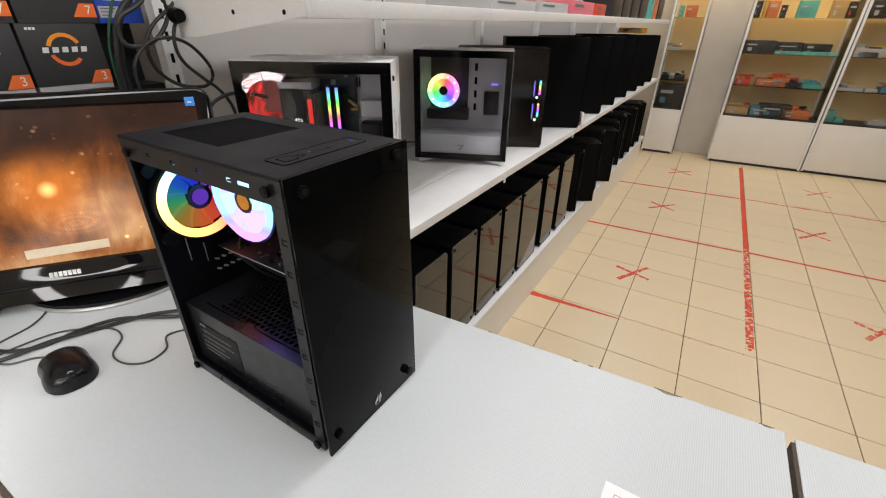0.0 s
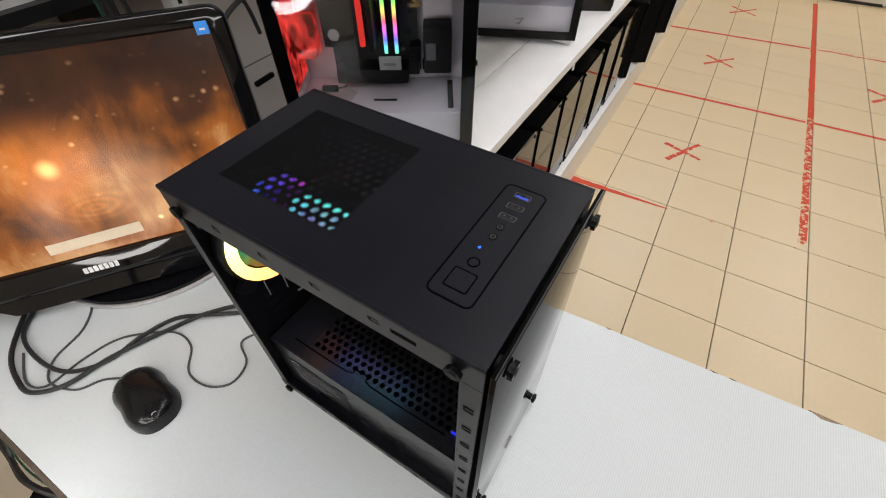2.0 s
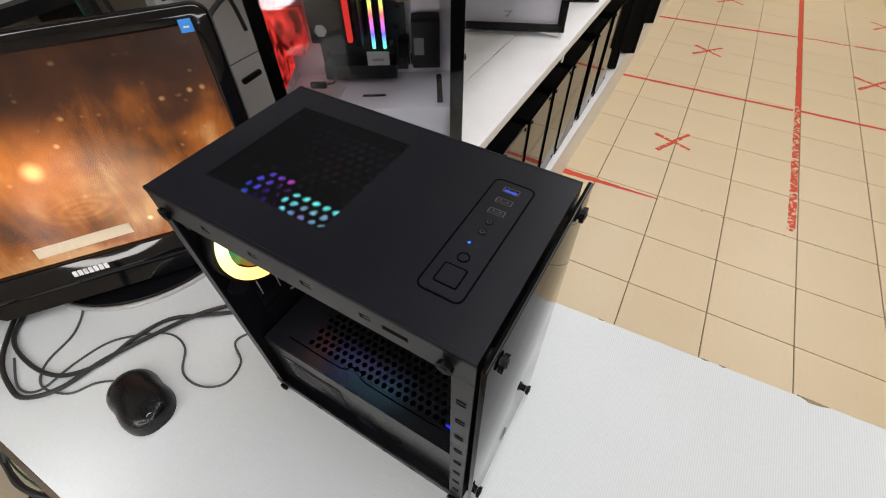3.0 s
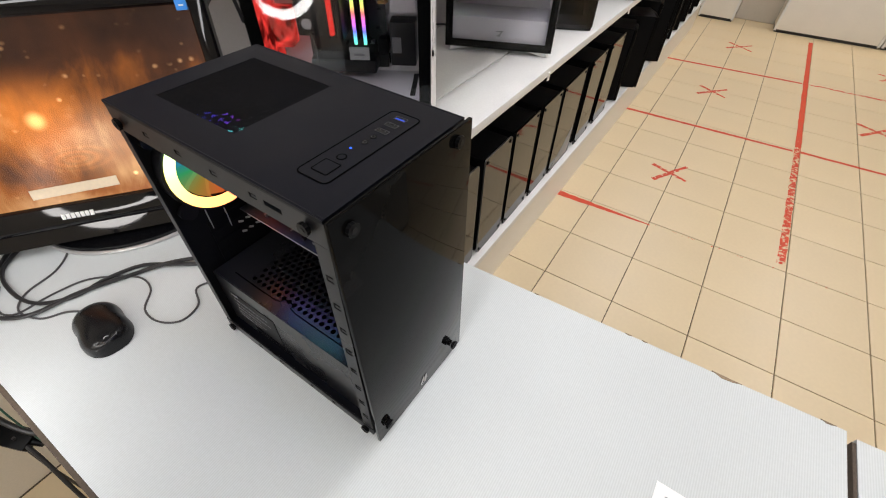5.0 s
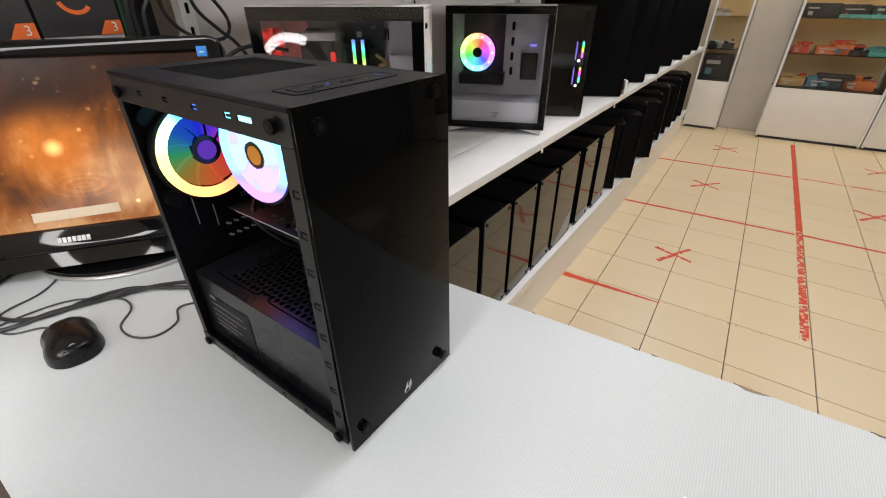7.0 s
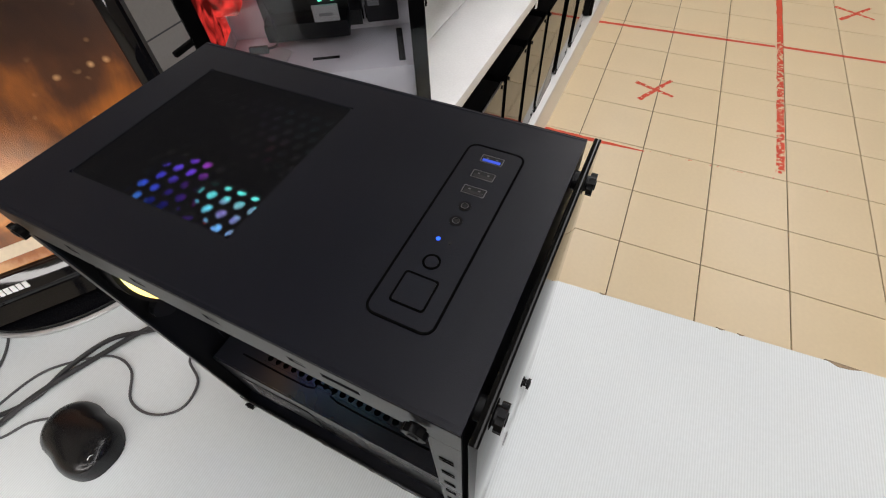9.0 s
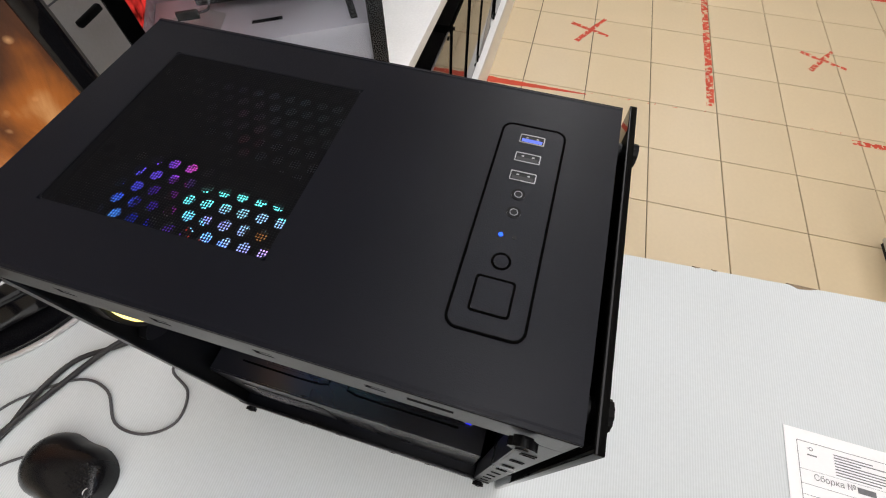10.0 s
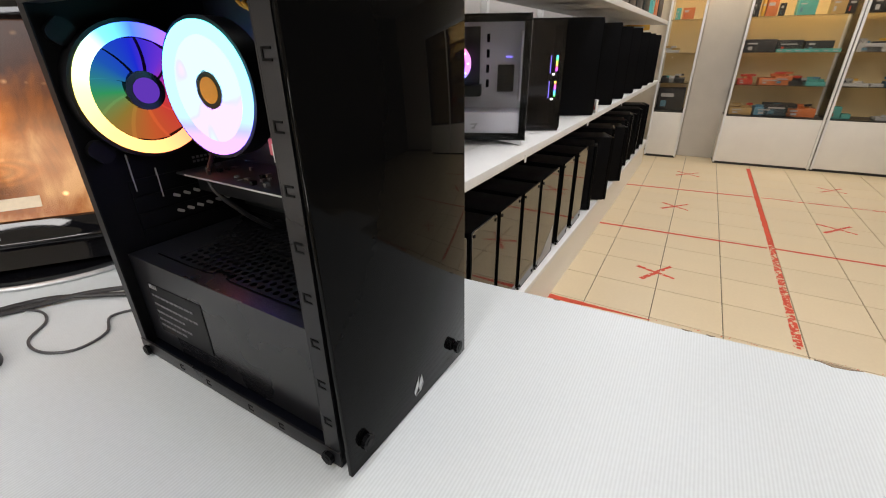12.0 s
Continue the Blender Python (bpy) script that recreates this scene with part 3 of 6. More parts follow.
for x, y in LAMPS:
    fix = thing("ceiling_light", "long white linear ceiling light", "ceiling light", pose(x, y, CEILING), "ceiling lights")
    part("frame", rim(bmesh.new(), -0.13, 0.13, -4.1, 4.1, 0.01, 0.02, -0.025, 0), M_WHITE, fix)
    part("diffuser", one(-0.11, 0.11, -4.08, 4.08, -0.008, -0.002), M_LAMPFACE, fix)
    lamp = bpy.data.lights.new("ceiling_lamp", "AREA")
    lamp.shape, lamp.size, lamp.size_y, lamp.energy, lamp.color = "RECTANGLE", 0.22, 8.1, LAMP_POWER, (1.0, 0.99, 1.03)
    lo = new("ceiling_lamp", lamp)
    lo.matrix_basis = pose(x, y, CEILING - 0.035)

# ---- floor tape ----
TX, TY, TS = 0.366, 1.828, 0.337


def strip(name, x0, y0, x1, y1, w0, w1, material, label, n=24):
    bm = bmesh.new()
    a, b = Vector((x0, y0)), Vector((x1, y1))
    d = (b - a).normalized()
    s = Vector((-d.y, d.x))
    rng = random.Random(int(1000 * abs(x0 + 3 * y0)))
    rows = []
    for i in range(n + 1):
        p = a.lerp(b, i / n)
        w = (w0 + (w1 - w0) * i / n) / 2
        rows.append([bm.verts.new((*(p + s * k * w * rng.uniform(0.85, 1.1)), z)) for k, z in ((-1, 0.0006), (1, 0.0006))])
    for p, q in zip(rows, rows[1:]):
        bm.faces.new((p[0], q[0], q[1], p[1]))
    return solid(name, bm, material, label, "floor tape", group="red floor tape lines", smooth=False)


strip("floor_tape", 0.338, 2.55, 0.348, 3.9, 0.040, 0.038, M_TAPE_WORN, "rubbed red tape strip along the aisle floor", 40)
strip("floor_tape", 0.348, 3.9, 0.345, 6.32, 0.038, 0.036, M_TAPE, "red tape strip along the aisle floor", 40)
strip("floor_tape", -0.85, 2.462, -0.30, 2.474, 0.050, 0.008, M_TAPE, "short red tape strip tapering to a point")
strip("floor_tape", -0.28, 2.486, 0.98, 2.512, 0.014, 0.016, M_TAPE_GONE, "flaked remains of a red tape line", 40)
strip("floor_tape", 1.0, 2.462, 1.9, 2.44, 0.035, 0.035, M_TAPE_WORN, "worn red tape line across the tiles", 30)
strip("floor_tape", -0.825, 3.775, 0.32, 3.82, 0.032, 0.026, M_TAPE, "thin red tape line across the aisle", 40)
strip("floor_tape", 0.365, 3.83, 1.9, 3.87, 0.028, 0.026, M_TAPE, "thin red tape line across the aisle", 40)
strip("floor_tape", -0.80, 5.02, 0.32, 5.12, 0.034, 0.03, M_TAPE, "faded red tape line across the far aisle", 40)
strip("floor_tape", 0.37, 5.13, 1.5, 5.16, 0.03, 0.03, M_TAPE_WORN, "faded red tape line across the far aisle", 40)
CROSSES = [(-0.325, 3.06, 0.30, 20, M_TAPE_CROSS), (-0.305, 4.49, 0.30, 8, M_TAPE_CROSS), (-0.25, 5.75, 0.32, 5, M_TAPE_CROSS), (0.83, 4.48, 0.34, 10, M_TAPE_CROSS),
           (0.97, 3.11, 0.28, 15, M_TAPE_WORN), (1.0, 5.71, 0.30, 8, M_TAPE_WORN)]
for cx, cy, s, a, m_ in CROSSES:
    cross = thing("floor_cross", "red tape cross stuck on the floor tiles", "floor mark", pose(cx, cy, 0.0, 0, 0, a), "red floor crosses")
    rgc = random.Random(int(97 * (cx + 2 * cy)))
    for sign, ln in ((1, 1.0), (-1, 0.85)):
        bm = bmesh.new()
        z0 = 0.0004 + 0.0004 * (sign > 0)
        n_ = 14
        lo_, hi_ = -s / 2 * ln, s / 2 * ln * rgc.uniform(0.8, 1.1)
        edge = []
        for k in range(n_ + 1):
            x_ = lo_ + (hi_ - lo_) * k / n_
            taper = 0.016 - 0.004 * k / n_
            edge.append((bm.verts.new((x_, -taper * rgc.uniform(0.75, 1.1), z0)), bm.verts.new((x_, taper * rgc.uniform(0.75, 1.1), z0))))
        for p, q in zip(edge, edge[1:]):
            bm.faces.new((p[0], q[0], q[1], p[1]))
        part("tape_strip", bm, m_, cross, m=pose(0, 0, 0, 0, 0, 40 * sign), smooth=False)

# ---- counter table ----
TZ = 0.96
FAR = lambda x: 0.885 + 0.042 * (x - 0.05)
table = thing("counter_table", "pale grey ribbed laminate counter with chipped edges", "table")
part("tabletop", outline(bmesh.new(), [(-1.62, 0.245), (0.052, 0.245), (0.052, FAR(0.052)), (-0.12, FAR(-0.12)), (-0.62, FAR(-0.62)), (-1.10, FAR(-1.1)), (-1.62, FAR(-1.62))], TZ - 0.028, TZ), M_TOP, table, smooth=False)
part("edge_band", one(-1.62, 0.052, 0.238, 0.2445, TZ - 0.028, TZ - 0.001, 0.001), M_BAND, table, "worn brown chipboard edge")
for lx in (-1.5, -0.05):
    part("leg_panel", one(lx - 0.012, lx + 0.012, 0.30, 0.80, 0, TZ - 0.0285), M_WHITE, table)
part("modesty_panel", one(-1.48, -0.07, 0.79, 0.806, 0.12, TZ - 0.0285), M_WHITE, table)
for k in range(5):
    cx, cw = [(-0.108, 0.022), (-0.235, 0.005), (-0.262, 0.006), (-0.43, 0.005), (0.03, 0.010)][k]
    part("chip", outline(bmesh.new(), [(cx - cw, FAR(cx) + 0.001), (cx - 0.3 * cw, FAR(cx) - 0.24 * cw), (cx + 0.4 * cw, FAR(cx) - 0.15 * cw), (cx + cw, FAR(cx) + 0.001)], TZ - 0.006, TZ + 0.0006), M_EDGE, table, "bare chipboard where the laminate broke off", smooth=False)
table2 = thing("counter_table", "pale grey ribbed laminate counter beside a narrow gap", "table")
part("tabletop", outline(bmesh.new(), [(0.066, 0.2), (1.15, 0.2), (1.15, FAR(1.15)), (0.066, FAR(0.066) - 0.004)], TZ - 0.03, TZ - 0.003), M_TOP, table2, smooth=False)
part("edge_band", one(0.0605, 0.0658, 0.2, 0.875, TZ - 0.03, TZ - 0.004, 0.001), M_BAND, table2, "worn brown chipboard edge")
for lx in (0.2, 1.05):
    part("leg_panel", one(lx - 0.012, lx + 0.012, 0.30, 0.75, 0, TZ - 0.0305), M_WHITE, table2)

# ---- white shelving along the wall; local x to the aisle, y along it ----
SH = pose(-0.842, 1.2, 0, 0, 0, -1.05)
SB, SL0, SL1 = -0.56, -0.30, 4.85
shelving = thing("shelving_unit", "long white metal shop shelving with grey back panel", "shelving", SH)
part("base_plinth", one(-0.45, -0.016, SL0, SL1, 0, 0.245), M_CABW, shelving, "cream base plinth")
part("base_shelf", one(SB, 0.0, SL0, SL1, 0.25, 0.285, 0.003), M_WORN, shelving)
part("middle_shelf", one(-0.185, 0.0, SL0, SL1, 0.918, 0.950, 0.003), M_WORN, shelving)
part("middle_shelf", one(SB, -0.189, SL0, SL1, 0.918, 0.9485, 0.002), M_WORN, shelving)
part("top_shelf", one(-0.46, -0.01, SL0, SL1, 1.505, 1.54, 0.003), M_WORN, shelving)
for k in range(6):
    y0 = SL0 + k * (SL1 - SL0) / 6
    part("back_panel", one(SB - 0.02, SB - 0.006, y0 + 0.002, y0 + (SL1 - SL0) / 6 - 0.002, 0.285, 2.2), M_BACK, shelving)
for k in range(7):
    y0 = SL0 + k * (SL1 - SL0) / 6
    up = part("upright", one(SB - 0.005, SB + 0.03, y0 - 0.016, y0 + 0.016, 0.286, 0.917), M_WHITE, shelving)
    up2 = part("upright", one(SB - 0.005, SB + 0.03, y0 - 0.016, y0 + 0.016, 0.951, 2.2), M_WHITE, shelving)
    if k < 2:
        for j in range(22):
            part("slot", one(SB + 0.0302, SB + 0.0312, y0 - 0.004, y0 + 0.004, 1.0 + j * 0.05, 1.022 + j * 0.05), M_RUBBER, up2, smooth=False)
bm = bmesh.new()
outline(bm, [(-0.46, 1.46), (-0.40, 1.462), (-0.02, 1.508), (-0.02, 1.54), (-0.46, 1.54)], 0.0005, 0.004)
bmesh.ops.transform(bm, matrix=Matrix.Translation((0, SL0, 0)) @ pose(0, 0, 0, 90, 0, 0), verts=bm.verts)
part("end_bracket", bm, M_WHITE, shelving, "white perforated end bracket")
for j in range(2):
    part("bracket_hole", cyl(bmesh.new(), (-0.24 + j * 0.16, SL0 - 0.0041, 1.515), (0, -1, 0), 0.005, 0.0006, 12), M_RUBBER, shelving)
for yy in (0.65, 1.6, 2.6, 3.6):
    part("edge_clip", one(0.0, 0.004, yy, yy + 0.012, 0.905, 0.935), M_WHITE, shelving)
part("panel_seam", one(SB - 0.0058, SB - 0.0052, SL0 + 0.02, SL0 + 0.5, 1.118, 1.121), M_GREYPRINT, shelving)


# ---- PC towers ----
def fan(parent, m, r, ring_mat, blade_mat, name="fan", blades=9, arc=None, square=True, disc=False, badge=None, deep=0.020):
    f = part(name, ring(bmesh.new(), r * 1.0, r * 1.06, -deep, 0.004), M_PLASTIC, parent, m=m)
    if square:
        for a in (45, 135, 225, 315):
            part("corner_lug", outline(bmesh.new(), rounded(r * 1.06, r * 1.36, -0.012, 0.012, 0.008), -0.8 * deep, -0.004), M_PLASTIC, f, m=pose(0, 0, 0, 0, 0, a))
    if arc:
        part("led_ring", ring(bmesh.new(), r * 0.80, r, 0.0, 0.006, 64, arc[0], arc[1]), ring_mat, f, "glowing diffuser ring")
    else:
        part("led_ring", ring(bmesh.new(), r * 0.80, r, 0.0, 0.006, 64), ring_mat, f, "glowing diffuser ring")
    if disc:
        part("led_disc", ring(bmesh.new(), r * 0.28, r * 0.80, 0.0005, 0.0020, 48), blade_mat, f, "glowing frosted disc")
    part("hub", cyl(bmesh.new(), (0, 0, -0.014), (0, 0, 1), r * 0.30, 0.016, 32), M_PLASTIC, f)
    part("hub_badge", cyl(bmesh.new(), (0, 0, 0.0022), (0, 0, 1), r * (0.20 if badge else 0.13), 0.0006, 28), badge or M_DARKMETAL, f)
    for k in range(blades):
        bm = bmesh.new()
        a0 = 2 * math.pi * k / blades
        rows = []
        for i in range(6):
            q = i / 5
            rr = r * (0.30 + 0.49 * q)
            a1 = a0 + 0.25 * q
            rows.append([bm.verts.new((rr * math.cos(a1 + s), rr * math.sin(a1 + s), zz)) for s, zz in ((0.0, -0.007), (0.36, -0.003), (0.71, 0.0005))])
        for p, q in zip(rows, rows[1:]):
            for i in range(2):
                bm.faces.new((p[i], p[i + 1], q[i + 1], q[i]))
        part("blade", bm, blade_mat, f)
    return f


def thumbscrew(parent, m, r=0.0075):
    s = part("thumbscrew", cyl(bmesh.new(), (0, 0, 0), (0, 0, 1), r * 0.7, 0.0012, 16), M_RUBBER, parent, m=m)
    bm = bmesh.new()
    n = 24
    outline(bm, [((r if i % 2 else r * 0.9) * math.cos(2 * math.pi * i / n), (r if i % 2 else r * 0.9) * math.sin(2 * math.pi * i / n)) for i in range(n)], 0.0012, 0.0050)
    part("knurled_head", bm, M_RUBBER, s)
    part("socket", cyl(bmesh.new(), (0, 0, 0.0051), (0, 0, 1), r * 0.45, 0.0006, 12), M_INNER, s)
    return s


AX = pose(0, 0, 0, 0, 90, 0)       # local z to +x
AY = pose(0, 0, 0, 90, 0, 0)       # local z to -y
D, W2, HT = 0.326, 0.0985, 0.398
pc = thing("computer_tower", "open black computer tower with glossy front and glowing fans", "computer case", pose(-0.512, 0.5985, 0.9665, 0, 0, -1.6))
# top panel with a rounded edge and a real opening for the dust filter
FX0, FX1, FY0, FY1 = -0.292, -0.158, -0.060, 0.068
part("top_panel", plate(bmesh.new(), (-D, 0, -W2, W2), (FX0, FX1, FY0, FY1), HT - 0.004, HT), M_STEEL_BLACK, pc, smooth=False)
for sd in (-1, 1):
    part("top_edge", cyl(bmesh.new(), (-D, sd * (W2 - 0.002), HT - 0.002), (1, 0, 0), 0.0024, D, 10), M_STEEL_BLACK, pc)
vent = part("top_vent", holes(bmesh.new(), FX0 + 0.001, FY0 + 0.001, 12, 13, 0.0110, 0.0097, 0.0038, HT - 0.0065, HT - 0.0055, 1.0, sides=8), M_INNER, pc, "perforated roof grille")
part("dust_filter", one(FX0 + 0.001, FX1 - 0.001, FY0 + 0.001, FY1 - 0.001, HT - 0.0007, HT - 0.0003), M_FILTER, pc, "fine black dust mesh", smooth=False)
part("filter_rim", rim(bmesh.new(), FX0, FX1, FY0, FY1, 0.004, 0.0008, HT - 0.003, HT - 0.0001), M_STEEL_BLACK, pc)
# shell
part("far_panel", one(-D, 0, W2 - 0.002, W2, -0.001, HT - 0.0045), M_STEEL_BLACK, pc)
part("motherboard_tray", one(-D + 0.004, -0.012, W2 - 0.022, W2 - 0.020, 0.115, HT - 0.006), M_INNER, pc)
part("bottom_panel", one(-D, 0, -W2, W2, -0.004, -0.001), M_STEEL_BLACK, pc)
part("rear_panel", one(-D, -D + 0.002, -W2 + 0.0025, W2 - 0.0025, -0.0008, HT - 0.0045), M_INNER, pc)
for k in range(4):
    z0 = 0.122 + k * 0.0195
    cover = part("slot_cover", one(-D + 0.0022, -D + 0.0034, -0.060, 0.060, z0, z0 + 0.017), M_INNER, pc)
    # solid pale slits: light coming through the holes, put into the colour
    for j in range(6 if k in (1, 2) else 0):
        part("slit_light", outline(bmesh.new(), rounded(-0.0045, 0.0045, -0.0018, 0.0018, 0.0017, 3), 0, 0.0006), M_GREYSTRIP, cover, m=Matrix.Translation((-D + 0.0035, -0.014 + j * 0.0125, z0 + 0.0085)) @ AX @ pose(0, 0, 0, 0, 0, 62))
for y, z0, z1 in ((-0.055, 0.185, 0.226), (-0.0295, 0.172, 0.206)):
    part("bracket_edge", one(-D + 0.0022, -D + 0.0040, y, y + 0.0011, z0, z1), M_GREYSTRIP, pc, smooth=False)
for k in range(14):
    part("grille_dot", one(-D + 0.0022, -D + 0.0032, 0.016 + 0.0052 * (k % 7), 0.0190 + 0.0052 * (k % 7), 0.2025 + 0.0050 * (k // 7), 0.2050 + 0.0050 * (k // 7)), M_GREYPRINT, pc, smooth=False)
# side frame rails round the open side
def slot_c(parent, m, s=0.007):
    bm = bmesh.new()
    box(bm, -s / 2, s / 2, s * 0.28, s * 0.45, 0, 0.0005)
    box(bm, -s / 2, -s / 2 + s * 0.18, -s * 0.45, s * 0.279, 0, 0.0005)
    box(bm, -s / 2 + s * 0.181, s / 2, -s * 0.45, -s * 0.28, 0, 0.0005)
    # solid C laid on the rail, the opening's shade put into its colour
    part("clip_slot", bm, M_SLOT_SHADE, parent, m=m, smooth=False)


def slotted(bm, x0, x1, y0, y1, z0, z1, cuts, za, zb):
    """A rail with open rectangular slots, in one piece."""
    edge = x0
    for a, b in cuts:
        box(bm, edge, a, y0, y1, za, zb)
        edge = b
    box(bm, edge, x1, y0, y1, za, zb)
    xs = sorted({x0, x1, *[q for c in cuts for q in c]})
    for a, b in zip(xs, xs[1:]):
        box(bm, a, b, y0, y1, z0, za)
        box(bm, a, b, y0, y1, zb, z1)
    bmesh.ops.remove_doubles(bm, verts=bm.verts, dist=1e-6)
    return bm


CUTS = [(-0.262, -0.252), (-0.206, -0.196), (-0.150, -0.140), (-0.094, -0.084), (-0.074, -0.052)]
rail = part("top_rail", slotted(bmesh.new(), -D, 0, -W2 + 0.0005, -W2 + 0.002, HT - 0.032, HT - 0.0045, CUTS, HT - 0.0205, HT - 0.0150), M_RAIL, pc, smooth=False)
part("top_rail_lip", one(-D + 0.014, -0.02, -W2 + 0.0021, -W2 + 0.014, HT - 0.032, HT - 0.0305), M_RAIL, rail)
for a, b in CUTS[:4]:
    part("clip_tongue", one(a + 0.003, b + 0.0002, -W2 + 0.0006, -W2 + 0.0018, HT - 0.0190, HT - 0.0166), M_RAIL, rail)
rail = part("front_rail", one(-0.0165, 0, -W2 + 0.0005, -W2 + 0.002, 0.013, HT - 0.0325), M_RAIL, pc)
part("rail_lip", one(-0.0180, -0.0167, -W2 + 0.0005, -W2 + 0.016, 0.013, HT - 0.0325), M_RAIL, rail)
for j in range(8):
    slot_c(rail, Matrix.Translation((-0.009, -W2 + 0.0004, 0.045 + j * 0.040)) @ AY, 0.0085)
part("rear_rail", one(-D, -D + 0.012, -W2 + 0.0005, -W2 + 0.002, 0.013, HT - 0.0325), M_RAIL, pc)
rail = part("bottom_rail", one(-D, 0, -W2 - 0.0005, -W2 + 0.002, -0.0045, 0.0125, 0.0006), M_RAIL, pc)
for x in (-0.24, -0.19, -0.12, -0.075):
    slot_c(rail, Matrix.Translation((x, -W2 - 0.0006, 0.0045)) @ AY, 0.007)
for x, z in ((-0.0205, HT - 0.0165), (-D + 0.0195, HT - 0.0205), (-0.012, 0.0045), (-D + 0.0155, 0.0015)):
    thumbscrew(pc, Matrix.Translation((x, -W2 - 0.0006, z)) @ AY, 0.0065)
part("front_chassis", one(-0.002, 0, -W2 + 0.0025, W2 - 0.0025, -0.0008, HT - 0.0045), M_INNER, pc)
for x in (-0.03, -D + 0.03):
    for y in (-0.075, 0.075):
        part("foot", cyl(bmesh.new(), (x, y, -0.0065), (0, 0, 1), 0.011, 0.0024, 20, 0.012), M_CHROME, pc, "pale silver foot")
# glossy front panel on four stand-offs
front = part("front_panel", one(0.009, 0.0135, -W2 - 0.002, W2 + 0.002, -0.006, HT + 0.001, 0.0008), M_GLOSS, pc, "glossy black acrylic front", m=pose(0, 0, 0, 0, -0.75, 0))
for y, z in ((-0.0805, 0.019), (0.0785, 0.014), (-0.0805, HT - 0.016), (0.0735, HT - 0.013)):
    part("stand_off", cyl(bmesh.new(), (0.0, y, z), (1, 0, 0), 0.0062, 0.0089, 16), M_RUBBER, front)
    thumbscrew(front, Matrix.Translation((0.0136, y, z)) @ AX, 0.0072)
bm = bmesh.new()
for q in (((-0.010, -0.012), (-0.002, -0.004), (-0.0005, 0.010), (-0.007, 0.0), (-0.011, -0.006)), ((0.0, -0.012), (0.008, -0.002), (0.006, 0.009), (0.0015, 0.002), (-0.001, -0.004)), ((-0.009, -0.014), (0.003, -0.0135), (0.009, -0.0045), (0.001, -0.0128))):
    outline(bm, q, 0, 0.0004)
part("front_emblem", bm, M_SILVER, front, "small pale flame-shaped emblem", m=Matrix.Translation((0.0137, 0.003, 0.018)) @ AX @ pose(0, 0, 0, 0, 0, 90) @ Matrix.Diagonal((0.82, 0.82, 1, 1)))
# power supply shroud
SHZ = 0.120
shroud = part("psu_shroud", one(-D + 0.006, -0.022, -W2 + 0.014, -W2 + 0.0155, 0.006, SHZ), M_SHROUD, pc, "satin black lower cover")
part("shroud_top", plate(bmesh.new(), (-D + 0.006, -0.022, -W2 + 0.0158, W2 - 0.0225), (-0.2635, -0.0445, -0.062, 0.058), SHZ - 0.0015, SHZ), M_DARKTOP, shroud, smooth=False)
part("shroud_vent", holes(bmesh.new(), -0.2635, -0.0615, 20, 12, 0.01095, 0.0100, 0.0039, SHZ - 0.0016, SHZ - 0.0005, 1.0, sides=8), M_DARKTOP, shroud, "perforated shroud roof")
part("shroud_crease", tube(bmesh.new(), [(-0.29, -0.066, SHZ), (-0.20, -0.066, SHZ), (-0.19, -0.058, SHZ), (-0.17, -0.058, SHZ), (-0.16, -0.066, SHZ), (-0.05, -0.066, SHZ)], 0.0010, 6, 3), M_GROOVE_SHADE, shroud)
lab = part("spec_label", one(-0.293, -0.193, -W2 + 0.0132, -W2 + 0.0138, 0.028, 0.092), M_INNER, shroud, "black rating label with small print")
for r_, (z, n) in enumerate(((0.086, 4), (0.076, 9), (0.064, 9), (0.054, 7), (0.044, 8), (0.036, 5))):
    rngl = random.Random(r_)
    x = -0.290
    for j in range(n):
        w = rngl.uniform(0.004, 0.010) if r_ else 0.002
        if x + w < -0.196:
            part("print_bar", one(x, x + w, -W2 + 0.0126, -W2 + 0.0131, z, z + (0.005 if r_ == 0 else 0.0026)), M_GREYPRINT if r_ > 0 else M_LABELGREY, lab, smooth=False)
        x += w + 0.002
# added black block whose glowing face stands in for a blue spot of light
plug = part("spot_block", one(-0.046, -0.036, -0.060, -0.054, SHZ + 0.0002, SHZ + 0.012, 0.001), M_PLASTIC, pc)
part("blue_spot", one(-0.044, -0.038, -0.0606, -0.0602, SHZ + 0.002, SHZ + 0.010), M_SPOT_BLUE, plug, "blue glowing spot on an added black block")
# mainboard, card, coolers
board = part("mainboard", one(-D + 0.010, -0.115, W2 - 0.030, W2 - 0.028, 0.135, HT - 0.018), M_PCB, pc, "black circuit board")
rngb = random.Random(9)
for k in range(46):
    x, z = rngb.uniform(-D + 0.02, -0.135), rngb.uniform(0.145, HT - 0.035)
    s, t = rngb.uniform(0.002, 0.010), rngb.uniform(0.002, 0.008)
    part("component", one(x, x + s, W2 - 0.030 - rngb.uniform(0.003, 0.014), W2 - 0.0302, z, z + t, 0.0004, 1), (M_INNER, M_DARKMETAL, M_INNER, M_CHROME)[k % 4], board, smooth=False)
card = part("graphics_card", one(-D + 0.012, -0.125, -0.012, W2 - 0.032, 0.196, 0.1985), M_PCB, pc, "short graphics card")
part("card_edge", one(-D + 0.030, -0.125, -0.0126, -0.0122, 0.1965, 0.1982), M_SILVER, card)
part("card_cooler", one(-D + 0.03, -0.135, 0.0, W2 - 0.036, 0.176, 0.1955, 0.003), M_INNER, card)
